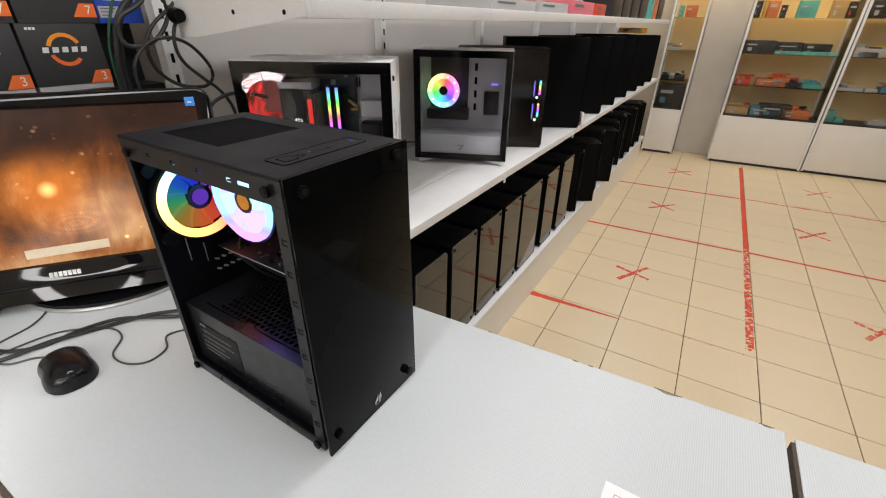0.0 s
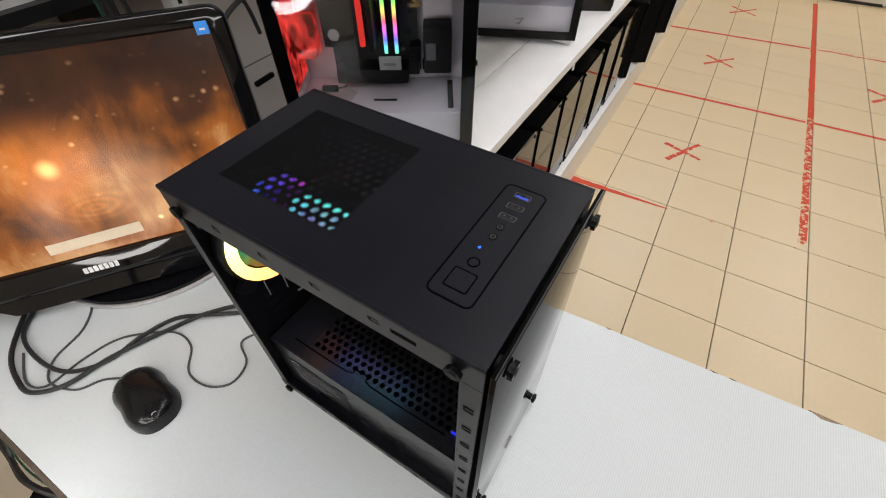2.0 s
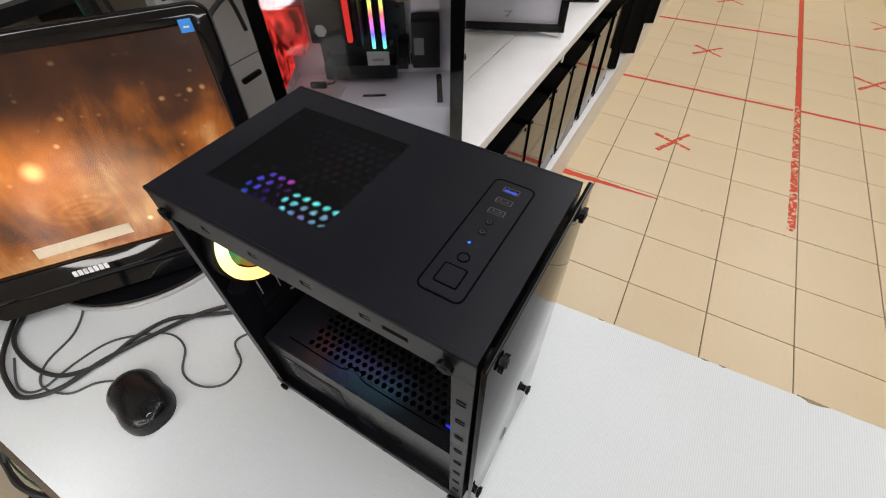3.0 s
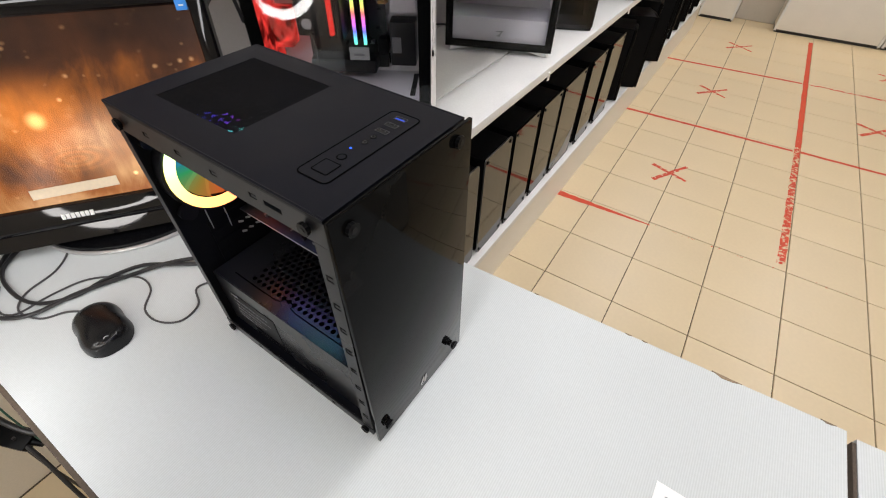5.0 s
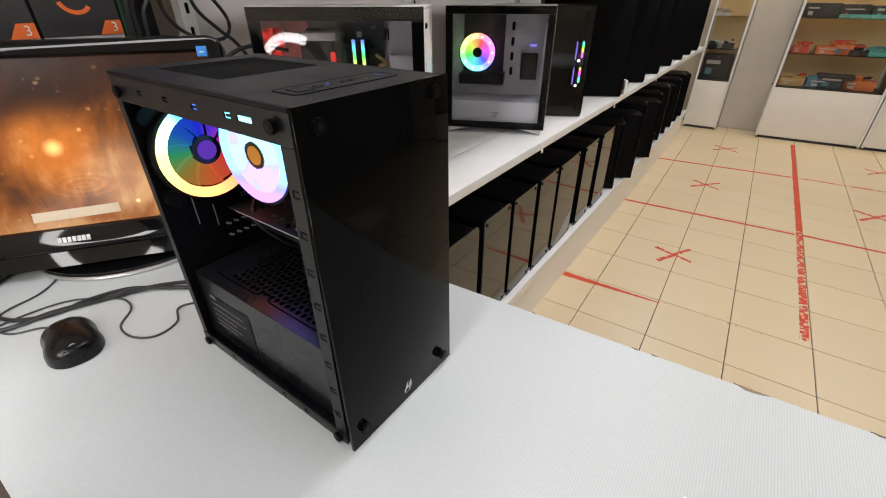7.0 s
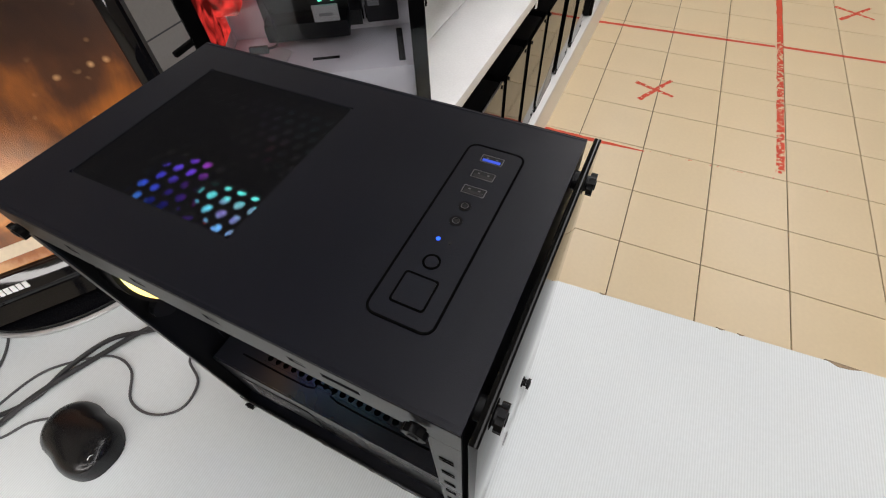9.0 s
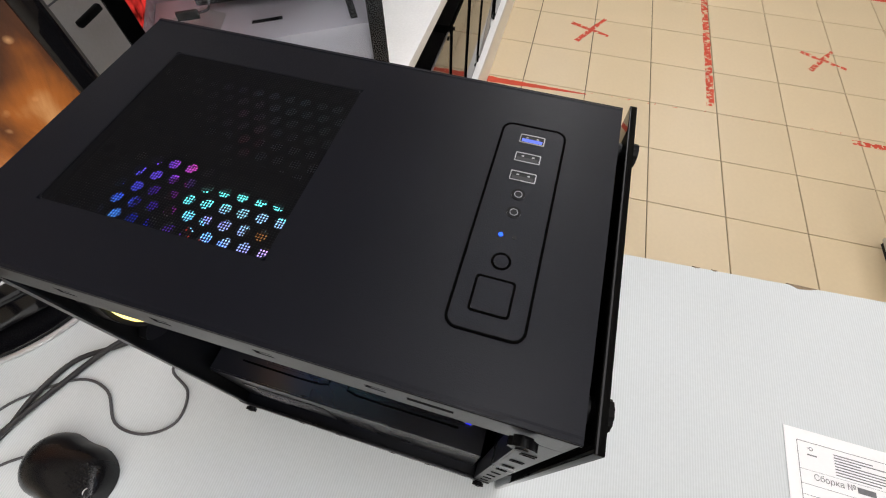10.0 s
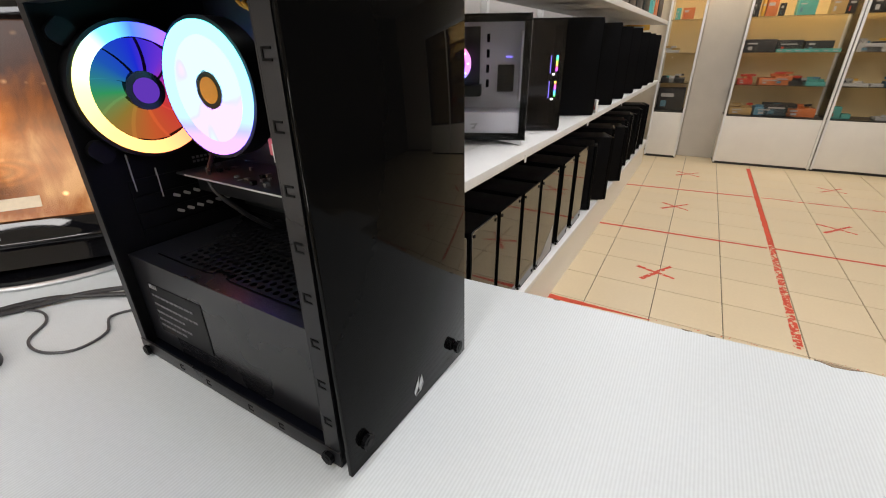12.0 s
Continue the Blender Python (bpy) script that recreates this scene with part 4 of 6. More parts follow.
for k in range(22):
    x, y = rngb.uniform(-D + 0.02, -0.135), rngb.uniform(-0.006, W2 - 0.04)
    part("component", one(x, x + rngb.uniform(0.002, 0.009), y, y + rngb.uniform(0.002, 0.006), 0.1987, 0.1987 + rngb.uniform(0.001, 0.006)), (M_DARKMETAL, M_INNER, M_GREYPRINT)[k % 3], card, smooth=False)
fan(pc, Matrix.Translation((-D + 0.0175, -0.0226, 0.2895)) @ AX, 0.0645, M_RING_WARM, M_BLADE_WARM, "rear_fan", badge=M_HUB_VIOLET, deep=0.0145)
cooler = part("cpu_heatsink", cyl(bmesh.new(), (-0.229, 0.024, 0.290), (0, 1, 0), 0.045, 0.050, 32), M_DARKMETAL, pc, "round aluminium heatsink")
fan(pc, Matrix.Translation((-0.229, 0.001, 0.2907)) @ pose(0, 0, 0, 90, 0, 4), 0.0640, M_RING_COOL, M_BLADE_COOL, "cooler_fan", blades=11, square=False, disc=True, badge=M_HUB_AMBER)
part("memory_plug", one(-0.156, -0.141, 0.002, 0.014, 0.232, 0.249, 0.002), M_PINK, pc, "pink cable plug")
part("cable_tag", one(-0.147, -0.122, -0.001, 0.0005, 0.227, 0.245), M_PRINT, pc, "white cable tag")
for k, (mt, pts) in enumerate(((M_AMBER, [(-0.165, 0.03, HT - 0.02), (-0.160, 0.0, HT - 0.032), (-0.145, 0.02, HT - 0.045)]), (M_AMBER, [(-0.160, 0.03, HT - 0.02), (-0.152, 0.0, HT - 0.034), (-0.138, 0.02, HT - 0.047)]),
                               (M_CABLE, [(-0.10, 0.06, 0.36), (-0.08, 0.03, 0.30), (-0.09, 0.04, 0.20), (-0.07, 0.05, 0.121)]), (M_CABLE, [(-0.09, 0.06, 0.36), (-0.065, 0.02, 0.28), (-0.075, 0.035, 0.18), (-0.06, 0.045, 0.121)]),
                               (M_CABLE, [(-0.30, 0.04, 0.23), (-0.27, 0.0, 0.19), (-0.25, 0.02, 0.15), (-0.24, 0.05, 0.121)]))):
    part("inner_cable", tube(bmesh.new(), pts, 0.0018 if k < 2 else 0.003), mt, pc)
# port panel
PX0, PX1, PY0, PY1 = -0.0665, -0.0300, -0.066, 0.066
io = part("port_panel", outline(bmesh.new(), rounded(PX0, PX1, PY0, PY1, 0.006), HT + 0.00008, HT + 0.00040), M_STEEL_BLACK, pc)
part("panel_groove", rim(bmesh.new(), PX0 - 0.0006, PX1 + 0.0006, PY0 - 0.0006, PY1 + 0.0006, 0.0065, 0.0014, HT + 0.00008, HT + 0.00052), M_GROOVE_SHADE, io)
IC = -0.0483
for y, core in ((0.0555, M_BLUE_PLASTIC), (0.0410, M_PLASTIC), (0.0270, M_PLASTIC)):
    u = part("usb_port", rim(bmesh.new(), IC - 0.0072, IC + 0.0072, y - 0.0034, y + 0.0034, 0.0008, 0.0006, HT + 0.00040, HT + 0.00064), M_PORT, io, "steel-rimmed socket")
    part("socket", one(IC - 0.0063, IC + 0.0063, y - 0.0025, y + 0.0025, HT + 0.00040, HT + 0.00048), M_INNER, u)
    part("tongue", one(IC - 0.0058, IC + 0.0058, y - 0.0024, y - 0.0001, HT + 0.00052, HT + 0.00060), core, u)
    for s in (-1, 1):
        part("contact", one(IC + s * 0.003 - 0.0007, IC + s * 0.003 + 0.0007, y + 0.0004, y + 0.0014, HT + 0.00052, HT + 0.00056), M_PORT, u)
for y in (0.0142, 0.0022):
    j = part("audio_jack", ring(bmesh.new(), 0.0019, 0.0037, 0, 0.0004, 24), M_RUBBER, io, m=pose(IC, y, HT + 0.00040))
    part("jack_collar", ring(bmesh.new(), 0.0018, 0.0022, 0.0004, 0.0006, 20), M_PORT, j)
    part("jack_hole", cyl(bmesh.new(), (0, 0, 0), (0, 0, 1), 0.0018, 0.0002, 16), M_INNER, j)
part("status_led", cyl(bmesh.new(), (IC - 0.0035, -0.0128, HT + 0.00040), (0, 0, 1), 0.0012, 0.0003, 14), M_LED_BLUE, io, "lit blue pinhead light")
part("status_led", cyl(bmesh.new(), (IC + 0.0035, -0.0128, HT + 0.00040), (0, 0, 1), 0.0012, 0.0002, 14), M_INNER, io)
b_ = part("reset_button", cyl(bmesh.new(), (IC, -0.0279, HT + 0.00040), (0, 0, 1), 0.0036, 0.0003, 24), M_STEEL_BLACK, io)
part("button_groove", ring(bmesh.new(), 0.0037, 0.0049, 0, 0.00025, 28), M_GROOVE_SHADE, b_, m=pose(IC, -0.0279, HT + 0.00040))
b_ = part("power_button", outline(bmesh.new(), rounded(IC - 0.0085, IC + 0.0085, -0.0555, -0.0385, 0.0014), HT + 0.00040, HT + 0.00072), M_STEEL_BLACK, io)
part("button_groove", rim(bmesh.new(), IC - 0.0097, IC + 0.0097, -0.0567, -0.0373, 0.002, 0.0013, HT + 0.00040, HT + 0.00068), M_GROOVE_SHADE, b_)


def tower(name, label, m, w, d, h, paint, inner, group, border=0.03, glass=True, feet=True, pane=None):
    """A case whose glazed side faces local -y; the front is at +x."""
    t = thing(name, label, "computer case", m, group)
    z0 = 0.022 if feet else 0.003
    part("roof", one(0, w, 0, d, h - 0.006, h, 0.002), paint, t)
    part("bottom", one(0, w, 0, d, z0, z0 + 0.006), paint, t)
    part("front", one(w - 0.012, w, 0, d, z0 + 0.0062, h - 0.0062, 0.003), paint, t)
    part("rear", one(0, 0.006, 0, d, z0 + 0.0062, h - 0.0062), paint, t)
    part("back_wall", one(0.0062, w - 0.0122, d - 0.03, d - 0.027, z0 + 0.0062, h - 0.0062), inner, t)
    if glass:
        g = part("side_glass", one(0.001, w - 0.001, -0.0062, -0.0024, z0, h - 0.002), pane or M_PANE, t, "clear glass side panel")
        g.visible_shadow = False
        bm = bmesh.new()
        for x0, x1, a, b in ((0.001, w - 0.001, z0, z0 + border), (0.001, w - 0.001, h - 0.002 - border, h - 0.002), (0.001, 0.001 + border, z0 + border + 0.0002, h - 0.0022 - border), (w - 0.001 - border, w - 0.001, z0 + border + 0.0002, h - 0.0022 - border)):
            box(bm, x0, x1, -0.0020, -0.0006, a, b)
        part("glass_border", bm, M_GLOSS, t, "black printed glass border", smooth=False)
    else:
        part("side_panel", one(0.001, w - 0.001, -0.004, -0.0005, z0, h - 0.002, 0.001), M_CASEBLACK, t)
    if feet:
        for x0, x1, e in ((0.012, 0.11, 1), (w - 0.11, w - 0.012, -1)):
            a, b = (x0, x1) if e > 0 else (x1, x0)
            part("foot", outline(bmesh.new(), [(a, 0), (b, 0.021), (b - e * 0.03, 0.021), (a + e * 0.01, 0.021)], 0, d - 0.02), paint, t, m=pose(0, d - 0.01, 0, 90, 0, 0), smooth=False)
    return t


# white tower beside the black one
PW = 0.377
pc1 = tower("computer_tower", "white computer tower with black-framed glass and red glow inside", pose(-1.154, 0.912, 0.95, 0, 0, 31), PW, 0.20, 0.468, M_PCWHITE, M_PCINNER, "", 0.026, pane=M_PANE_BRIGHT)
part("shroud", one(0.008, PW - 0.014, 0.012, 0.168, 0.03, 0.172, 0.002), M_PCINNER, pc1, "white lower cover")
part("shroud_slot", one(PW - 0.052, PW - 0.040, 0.03, 0.15, 0.1722, 0.1732), M_RUBBER, pc1, "dark cable slot")
part("shroud_slot", one(0.165, 0.215, 0.06, 0.068, 0.1722, 0.1732), M_RUBBER, pc1, "dark cable slot")
mb = part("mainboard", one(0.075, 0.262, 0.155, 0.158, 0.185, 0.44), M_PCB, pc1, "black circuit board")
part("heat_block", one(0.080, 0.125, 0.115, 0.154, 0.32, 0.42, 0.006), M_INNER, mb)
part("heat_block", one(0.085, 0.240, 0.100, 0.154, 0.190, 0.222, 0.006), M_INNER, mb)
part("board_label", one(0.181, 0.227, 0.094, 0.099, 0.224, 0.252, 0.001), M_LABELGREY, mb, "pale grey board plate")
part("label_bar", one(0.192, 0.216, 0.0932, 0.0938, 0.234, 0.239), M_INK, mb)
rngq = random.Random(21)
for k in range(26):
    x, z = rngq.uniform(0.085, 0.25), rngq.uniform(0.20, 0.42)
    part("component", one(x, x + rngq.uniform(0.003, 0.012), 0.154 - rngq.uniform(0.002, 0.014), 0.1548, z, z + rngq.uniform(0.003, 0.012)), (M_INNER, M_DARKMETAL, M_GREYPRINT, M_INNER)[k % 4], mb, smooth=False)
tc_ = part("cpu_cooler", one(0.082, 0.165, 0.062, 0.150, 0.285, 0.395, 0.004), M_PLASTIC, pc1, "black tower cooler")
part("top_plate", one(0.080, 0.168, 0.060, 0.150, 0.396, 0.414, 0.002), M_DARKMETAL, tc_, "polished cooler top")
part("emblem", outline(bmesh.new(), [(0.012 * math.cos(math.pi * k / 3), 0.012 * math.sin(math.pi * k / 3)) for k in range(6)], 0, 0.0006), M_LABELGREY, tc_, "pale hexagon emblem", m=Matrix.Translation((0.104, 0.0612, 0.310)) @ AY)
part("fan_edge", one(0.1655, 0.180, 0.066, 0.150, 0.275, 0.385, 0.004), M_INNER, tc_)
part("red_rim", one(0.1535, 0.1645, 0.050, 0.0615, 0.290, 0.374, 0.0045), M_RED_LED, tc_, "red-lit fan rim")
for k in range(2):
    stick = part("memory_module", one(0.195 + k * 0.022, 0.200 + k * 0.022, 0.106, 0.150, 0.258, 0.392, 0.001), M_INNER, pc1)
    part("light_bar", one(0.1938 + k * 0.022, 0.2012 + k * 0.022, 0.099, 0.1058, 0.256, 0.396, 0.002), M_RAM, stick, "rainbow-lit memory bar")
part("disc_tray", one(0.274, 0.334, 0.115, 0.165, 0.205, 0.302, 0.004), M_PLASTIC, pc1, "black drive caddy")
part("disc_print", one(0.279, 0.300, 0.1142, 0.1148, 0.235, 0.270), M_GREYPRINT, pc1)
part("disc_cover", one(0.276, 0.334, 0.13, 0.166, 0.318, 0.360, 0.003), M_PCINNER, pc1, "white drive cover")
part("cable_bundle", one(0.243, 0.268, 0.120, 0.166, 0.225, 0.262, 0.008), M_RUBBER, pc1)
part("cable_coil", tube(bmesh.new(), [(0.245, 0.13, 0.36), (0.262, 0.115, 0.352), (0.27, 0.13, 0.34), (0.25, 0.14, 0.335)], 0.004), M_TAN, pc1, "tan cable coil")
for k in range(4):
    part("grommet", one(0.262 + (k % 2) * 0.007, 0.2655 + (k % 2) * 0.007, 0.166, 0.1685, 0.19 + (k // 2) * 0.2, 0.215 + (k // 2) * 0.2), M_RUBBER, pc1)
for k in range(12):
    part("front_slot", one(PW - 0.0135, PW - 0.0125, 0.05, 0.10, 0.19 + k * 0.020, 0.196 + k * 0.020), M_RUBBER, pc1, smooth=False)
# two plates that glow themselves, put in for the fan's red light
part("red_plate", one(0.012, 0.052, 0.100, 0.150, 0.245, 0.325, 0.003), M_RED_GLOW, pc1, "red glowing plate in place of the fan's light")
part("red_haze", one(0.0075, 0.011, 0.03, 0.150, 0.20, 0.42, 0.001), M_RED_GLOW, pc1, "red glowing plate in place of the light's haze")
part("loose_plug", one(0.062, 0.095, 0.05, 0.058, 0.198, 0.211, 0.002), M_RUBBER, pc1, "black plug on a loose lead")
part("leaflet", outline(bmesh.new(), [(0.03, 0.04), (0.11, 0.04), (0.125, 0.10), (0.085, 0.13), (0.04, 0.11)], 0.1728, 0.1738), M_GREYSTRIP, pc1, "crumpled grey leaflet", smooth=False)
part("loose_cable", tube(bmesh.new(), [(0.095, 0.055, 0.205), (0.115, 0.05, 0.215), (0.118, 0.055, 0.25), (0.11, 0.06, 0.29)], 0.002), M_CABLE, pc1)
for z in (0.273, 0.43):
    thumbscrew(pc1, Matrix.Translation((PW - 0.001, 0.02, z)) @ AX, 0.006)

# ring lamp on a floor stand, mirrored in the white tower's glass
RL = pose(-0.925, 0.085, 1.170, 0, 0, 31)
lampring = thing("ring_lamp", "white glowing open ring lamp on a black floor stand", "lamp", RL)
part("diffuser", ring(bmesh.new(), 0.108, 0.142, 0.0, 0.006, 64, radians(24), radians(276)), M_RING_LAMP, lampring, "glowing white open ring", m=pose(0, 0, 0, -90, 0, 0))
part("housing", ring(bmesh.new(), 0.105, 0.145, -0.022, -0.001, 64), M_PLASTIC, lampring, m=pose(0, 0, 0, -90, 0, 0))
part("arm", tube(bmesh.new(), [(0, -0.022, -0.125), (0, -0.10, -0.13), (0, -0.24, -0.15), (0, -0.36, -0.20)], 0.008), M_PLASTIC, lampring)
part("pole", cyl(bmesh.new(), (0, -0.36, -1.14), (0, 0, 1), 0.010, 0.95, 16), M_PLASTIC, lampring)
for k in range(3):
    a = 2 * math.pi * k / 3
    part("leg", tube(bmesh.new(), [(0, -0.36, -0.84), (0.12 * math.cos(a), -0.36 + 0.12 * math.sin(a), -1.00), (0.24 * math.cos(a), -0.36 + 0.24 * math.sin(a), -1.1625)], 0.007), M_PLASTIC, lampring)

# second white tower, on winged feet
PW2 = 0.396
pc2 = tower("computer_tower", "white computer tower on winged feet with one rainbow fan", pose(-1.226, 1.775, 0.95, 0, 0, 22.5), PW2, 0.20, 0.455, M_PCWHITE, M_PCINNER, "", 0.026)
part("shroud", one(0.008, PW2 - 0.014, 0.012, 0.168, 0.03, 0.122, 0.002), M_PCINNER, pc2, "white lower cover")
bm = bmesh.new()
outline(bm, [(-0.018, 0.008), (0.016, 0.010), (0.004, -0.002), (0.002, -0.012), (-0.014, -0.009), (-0.002, -0.003), (0.004, 0.005), (-0.012, 0.004)], 0, 0.0005)
part("shroud_emblem", bm, M_LABELGREY, pc2, "grey angular emblem", m=Matrix.Translation((0.20, 0.0118, 0.072)) @ AY)
part("mainboard", one(0.045, 0.21, 0.155, 0.158, 0.165, 0.42), M_PCB, pc2, "dark circuit board")
part("graphics_card", one(0.04, 0.22, 0.07, 0.152, 0.175, 0.215, 0.003), M_PLASTIC, pc2)
part("heatsink", one(0.075, 0.155, 0.11, 0.154, 0.25, 0.35, 0.004), M_DARKMETAL, pc2)
f2 = part("cooler_fan", ring(bmesh.new(), 0.069, 0.073, -0.02, 0.004), M_PLASTIC, pc2, m=Matrix.Translation((0.111, 0.085, 0.291)) @ AY)
part("led_ring", ring(bmesh.new(), 0.048, 0.069, 0.0, 0.004, 48), M_FAN2, f2, "rainbow-lit fan ring")
part("led_disc", ring(bmesh.new(), 0.018, 0.0478, -0.002, 0.002, 48), M_FAN2_IN, f2)
part("hub", cyl(bmesh.new(), (0, 0, -0.01), (0, 0, 1), 0.0178, 0.014, 28), M_PLASTIC, f2)
for k in range(10):
    a = 2 * math.pi * k / 10
    part("led_point", cyl(bmesh.new(), (0.058 * math.cos(a), 0.058 * math.sin(a), 0.0042), (0, 0, 1), 0.0035, 0.0008, 10), M_RING_WHITE, f2)
part("drive_bay", one(PW2 - 0.115, PW2 - 0.05, 0.15, 0.167, 0.185, 0.285, 0.003), M_PLASTIC, pc2, "dark drive plate")
part("front_fan_frame", one(PW2 - 0.032, PW2 - 0.022, 0.03, 0.15, 0.16, 0.40, 0.002), M_PCINNER, pc2)
for z in (0.20, 0.255, 0.31, 0.365):
    part("cable_slot", one(0.235, 0.247, 0.168, 0.1695, z, z + 0.03), M_RUBBER, pc2)
part("blue_light", one(PW2 - 0.085, PW2 - 0.06, 0.155, 0.158, 0.310, 0.316), M_VIOLET, pc2, "small violet-blue lit strip")
thumbscrew(pc2, Matrix.Translation((PW2 - 0.001, 0.02, 0.36)) @ AX, 0.006)
part("power_cable", tube(bmesh.new(), [(0.0, 0.06, 0.07), (-0.03, 0.05, 0.075), (-0.08, 0.06, 0.06), (-0.12, 0.1, 0.02), (-0.13, 0.14, 0.006)], 0.004), M_CABLE, pc2)

# black towers in a row on the middle shelf
ROW = [(2.31, 0.42, -0.842, 27, 0.45), (2.87, 0.46, -0.806, 28, 0.482), (3.40, 0.44, -0.80, 28, 0.478), (3.82, 0.42, -0.795, 26, 0.47), (4.28, 0.44, -0.79, 28, 0.475), (4.74, 0.42, -0.78, 26, 0.455), (5.16, 0.42, -0.775, 26, 0.455), (5.58, 0.42, -0.765, 26, 0.45)]
black = []
for i, (y, w, xf, yaw, h) in enumerate(ROW):
    t = tower("computer_tower", "plain black computer tower standing on the white shelf" if i else "black computer tower with rainbow light strips at its front", pose(xf - w * math.cos(radians(yaw)), y - w * math.sin(radians(yaw)), 0.95, 0, 0, yaw), w, 0.21, h, M_CASEBLACK, M_INNER, "black towers on the shelf", 0.02, glass=(i == 0), pane=M_SMOKE, feet=False)
    for fx in (0.04, w - 0.06):
        part("foot", one(fx, fx + 0.03, 0.02, 0.19, 0.0, 0.0028), M_WHITE if i == 0 else M_RUBBER, t)
    part("front_trim", one(w + 0.0005, w + 0.006, 0.006, 0.204, 0.012, h - 0.012, 0.002), M_GLOSS, t)
    if i == 0:
        for zz, hh in ((0.150, 0.062), (0.252, 0.062)):
            part("light_strip", one(w - 0.034, w - 0.026, -0.0085, -0.0065, zz, zz + hh, 0.001), M_STRIP_LED, t, "rainbow light strip")
            part("light_strip", one(w - 0.058, w - 0.054, -0.0085, -0.0065, zz - 0.008, zz + hh, 0.001), M_VIOLET, t)
            part("light_dot", one(w - 0.046, w - 0.036, -0.0085, -0.0065, zz - 0.016, zz - 0.008, 0.001), M_RING_WHITE, t)
    black.append(t)
tag = thing("sticker_box", "small white carton with a red triangle on the shelf", "box", pose(-0.84, 2.99, 0.9505, 0, 0, -50))
part("carton", one(0, 0.05, 0, 0.012, 0, 0.075, 0.001), M_PAPER, tag)
part("triangle", outline(bmesh.new(), [(0.006, 0.02), (0.044, 0.02), (0.025, 0.06)], 0, 0.0006), M_REDBOX, tag, m=AY)

# cases below, glossy fronts to the aisle
LOW = [(1.245, 0.205), (1.485, 0.205), (1.715, 0.215), (1.962, 0.20), (2.19, 0.27), (2.535, 0.21), (2.82, 0.23)]
for i, (y, w) in enumerate(LOW):
    xf = -0.868 + 0.0183 * (y - 1.2)
    t = thing("computer_tower", "black computer tower with smoked glossy front on the bottom shelf", "computer case", pose(xf, y, 0.285), "towers on the bottom shelf")
    part("body", one(-0.42, -0.014, 0.006, w - 0.006, 0.006, 0.455, 0.004), M_CASEBLACK, t)
    f = part("front_panel", outline(bmesh.new(), rounded(0, w, 0.004, 0.462, 0.016 if i in (0, 1) else 0.003), 0, 0.006), M_BROWN_GLOSS, t, "smoked glossy front panel", m=Matrix.Translation((-0.006, 0, 0)) @ pose(0, 0, 0, 90, 0, 90))
    part("front_edge", rim(bmesh.new(), -0.0012, w + 0.0012, 0.003, 0.4632, 0.016 if i in (0, 1) else 0.003, 0.0012, 0.0005, 0.0064), M_DARKMETAL if i in (0, 1) else M_GLOSS, t, m=Matrix.Translation((-0.006, 0, 0)) @ pose(0, 0, 0, 90, 0, 90))
    if i in (1, 2, 3, 4, 5, 6):
        for yy, zz in ((0.015, 0.02), (w - 0.015, 0.02), (0.015, 0.445), (w - 0.015, 0.445)):
            thumbscrew(t, Matrix.Translation((0.0004, yy, zz)) @ AX @ Matrix.Diagonal((1, 1, 0.5, 1)), 0.0065)
    for fx in (-0.38, -0.06):
        part("foot", one(fx, fx + 0.03, 0.02, w - 0.02, 0.0, 0.0058), M_RUBBER, t)
    if i == 4:
        part("mesh_corner", outline(bmesh.new(), [(0.01, 0.012), (w - 0.02, 0.012), (w - 0.01, 0.16)], 0.0064, 0.0068), M_CORK, t, "grey perforated front corner", m=Matrix.Translation((-0.006, 0, 0)) @ pose(0, 0, 0, 90, 0, 90), smooth=False)
for i in range(10):
    y = 3.20 + i * 0.275
    xf = -0.845 + 0.0183 * (y - 1.2) + (0.05 if i in (1, 3) else 0.0)
    t = thing("computer_tower", "plain black computer tower angled on the bottom shelf", "computer case", pose(xf, y, 0.285, 0, 0, (12, 24, 10, 20, 14)[i % 5]), "towers on the bottom shelf")
    part("body", one(-0.42, -0.02, 0.0, 0.20, 0.005, 0.44 + 0.012 * (i % 3), 0.006), M_CASEBLACK, t)
    part("front_panel", one(-0.0195, 0.0, 0.002, 0.198, 0.006, 0.435 + 0.012 * (i % 3), 0.006), M_GLOSS, t)
    for fx in (-0.38, -0.07):
        part("foot", one(fx, fx + 0.03, 0.02, 0.18, 0, 0.0048), M_RUBBER, t)

# goods on the top shelf
TOPS = [(1.72, 0.40, 0.035, 0.26, M_GREYSTRIP, "silver grey flat device"), (2.16, 0.38, 0.04, 0.26, M_GREYSTRIP, "silver grey flat device"), (2.60, 0.40, 0.06, 0.26, M_PINK, "pink flat carton"), (3.05, 0.22, 0.06, 0.26, M_REDBOX, "dark red flat carton"), (3.45, 0.26, 0.24, 0.2, M_DARKBOX, "black glossy carton"),
        (3.75, 0.24, 0.26, 0.2, M_DARKBOX, "black glossy carton"), (4.05, 0.26, 0.24, 0.2, M_DARKBOX, "black glossy carton"), (4.40, 0.28, 0.25, 0.2, M_DARKBOX, "black glossy carton"), (4.85, 0.14, 0.2, 0.14, M_TEAL, "teal carton"), (5.05, 0.18, 0.2, 0.14, M_RUST, "orange carton"), (5.3, 0.3, 0.22, 0.2, M_DARKBOX, "black glossy carton")]
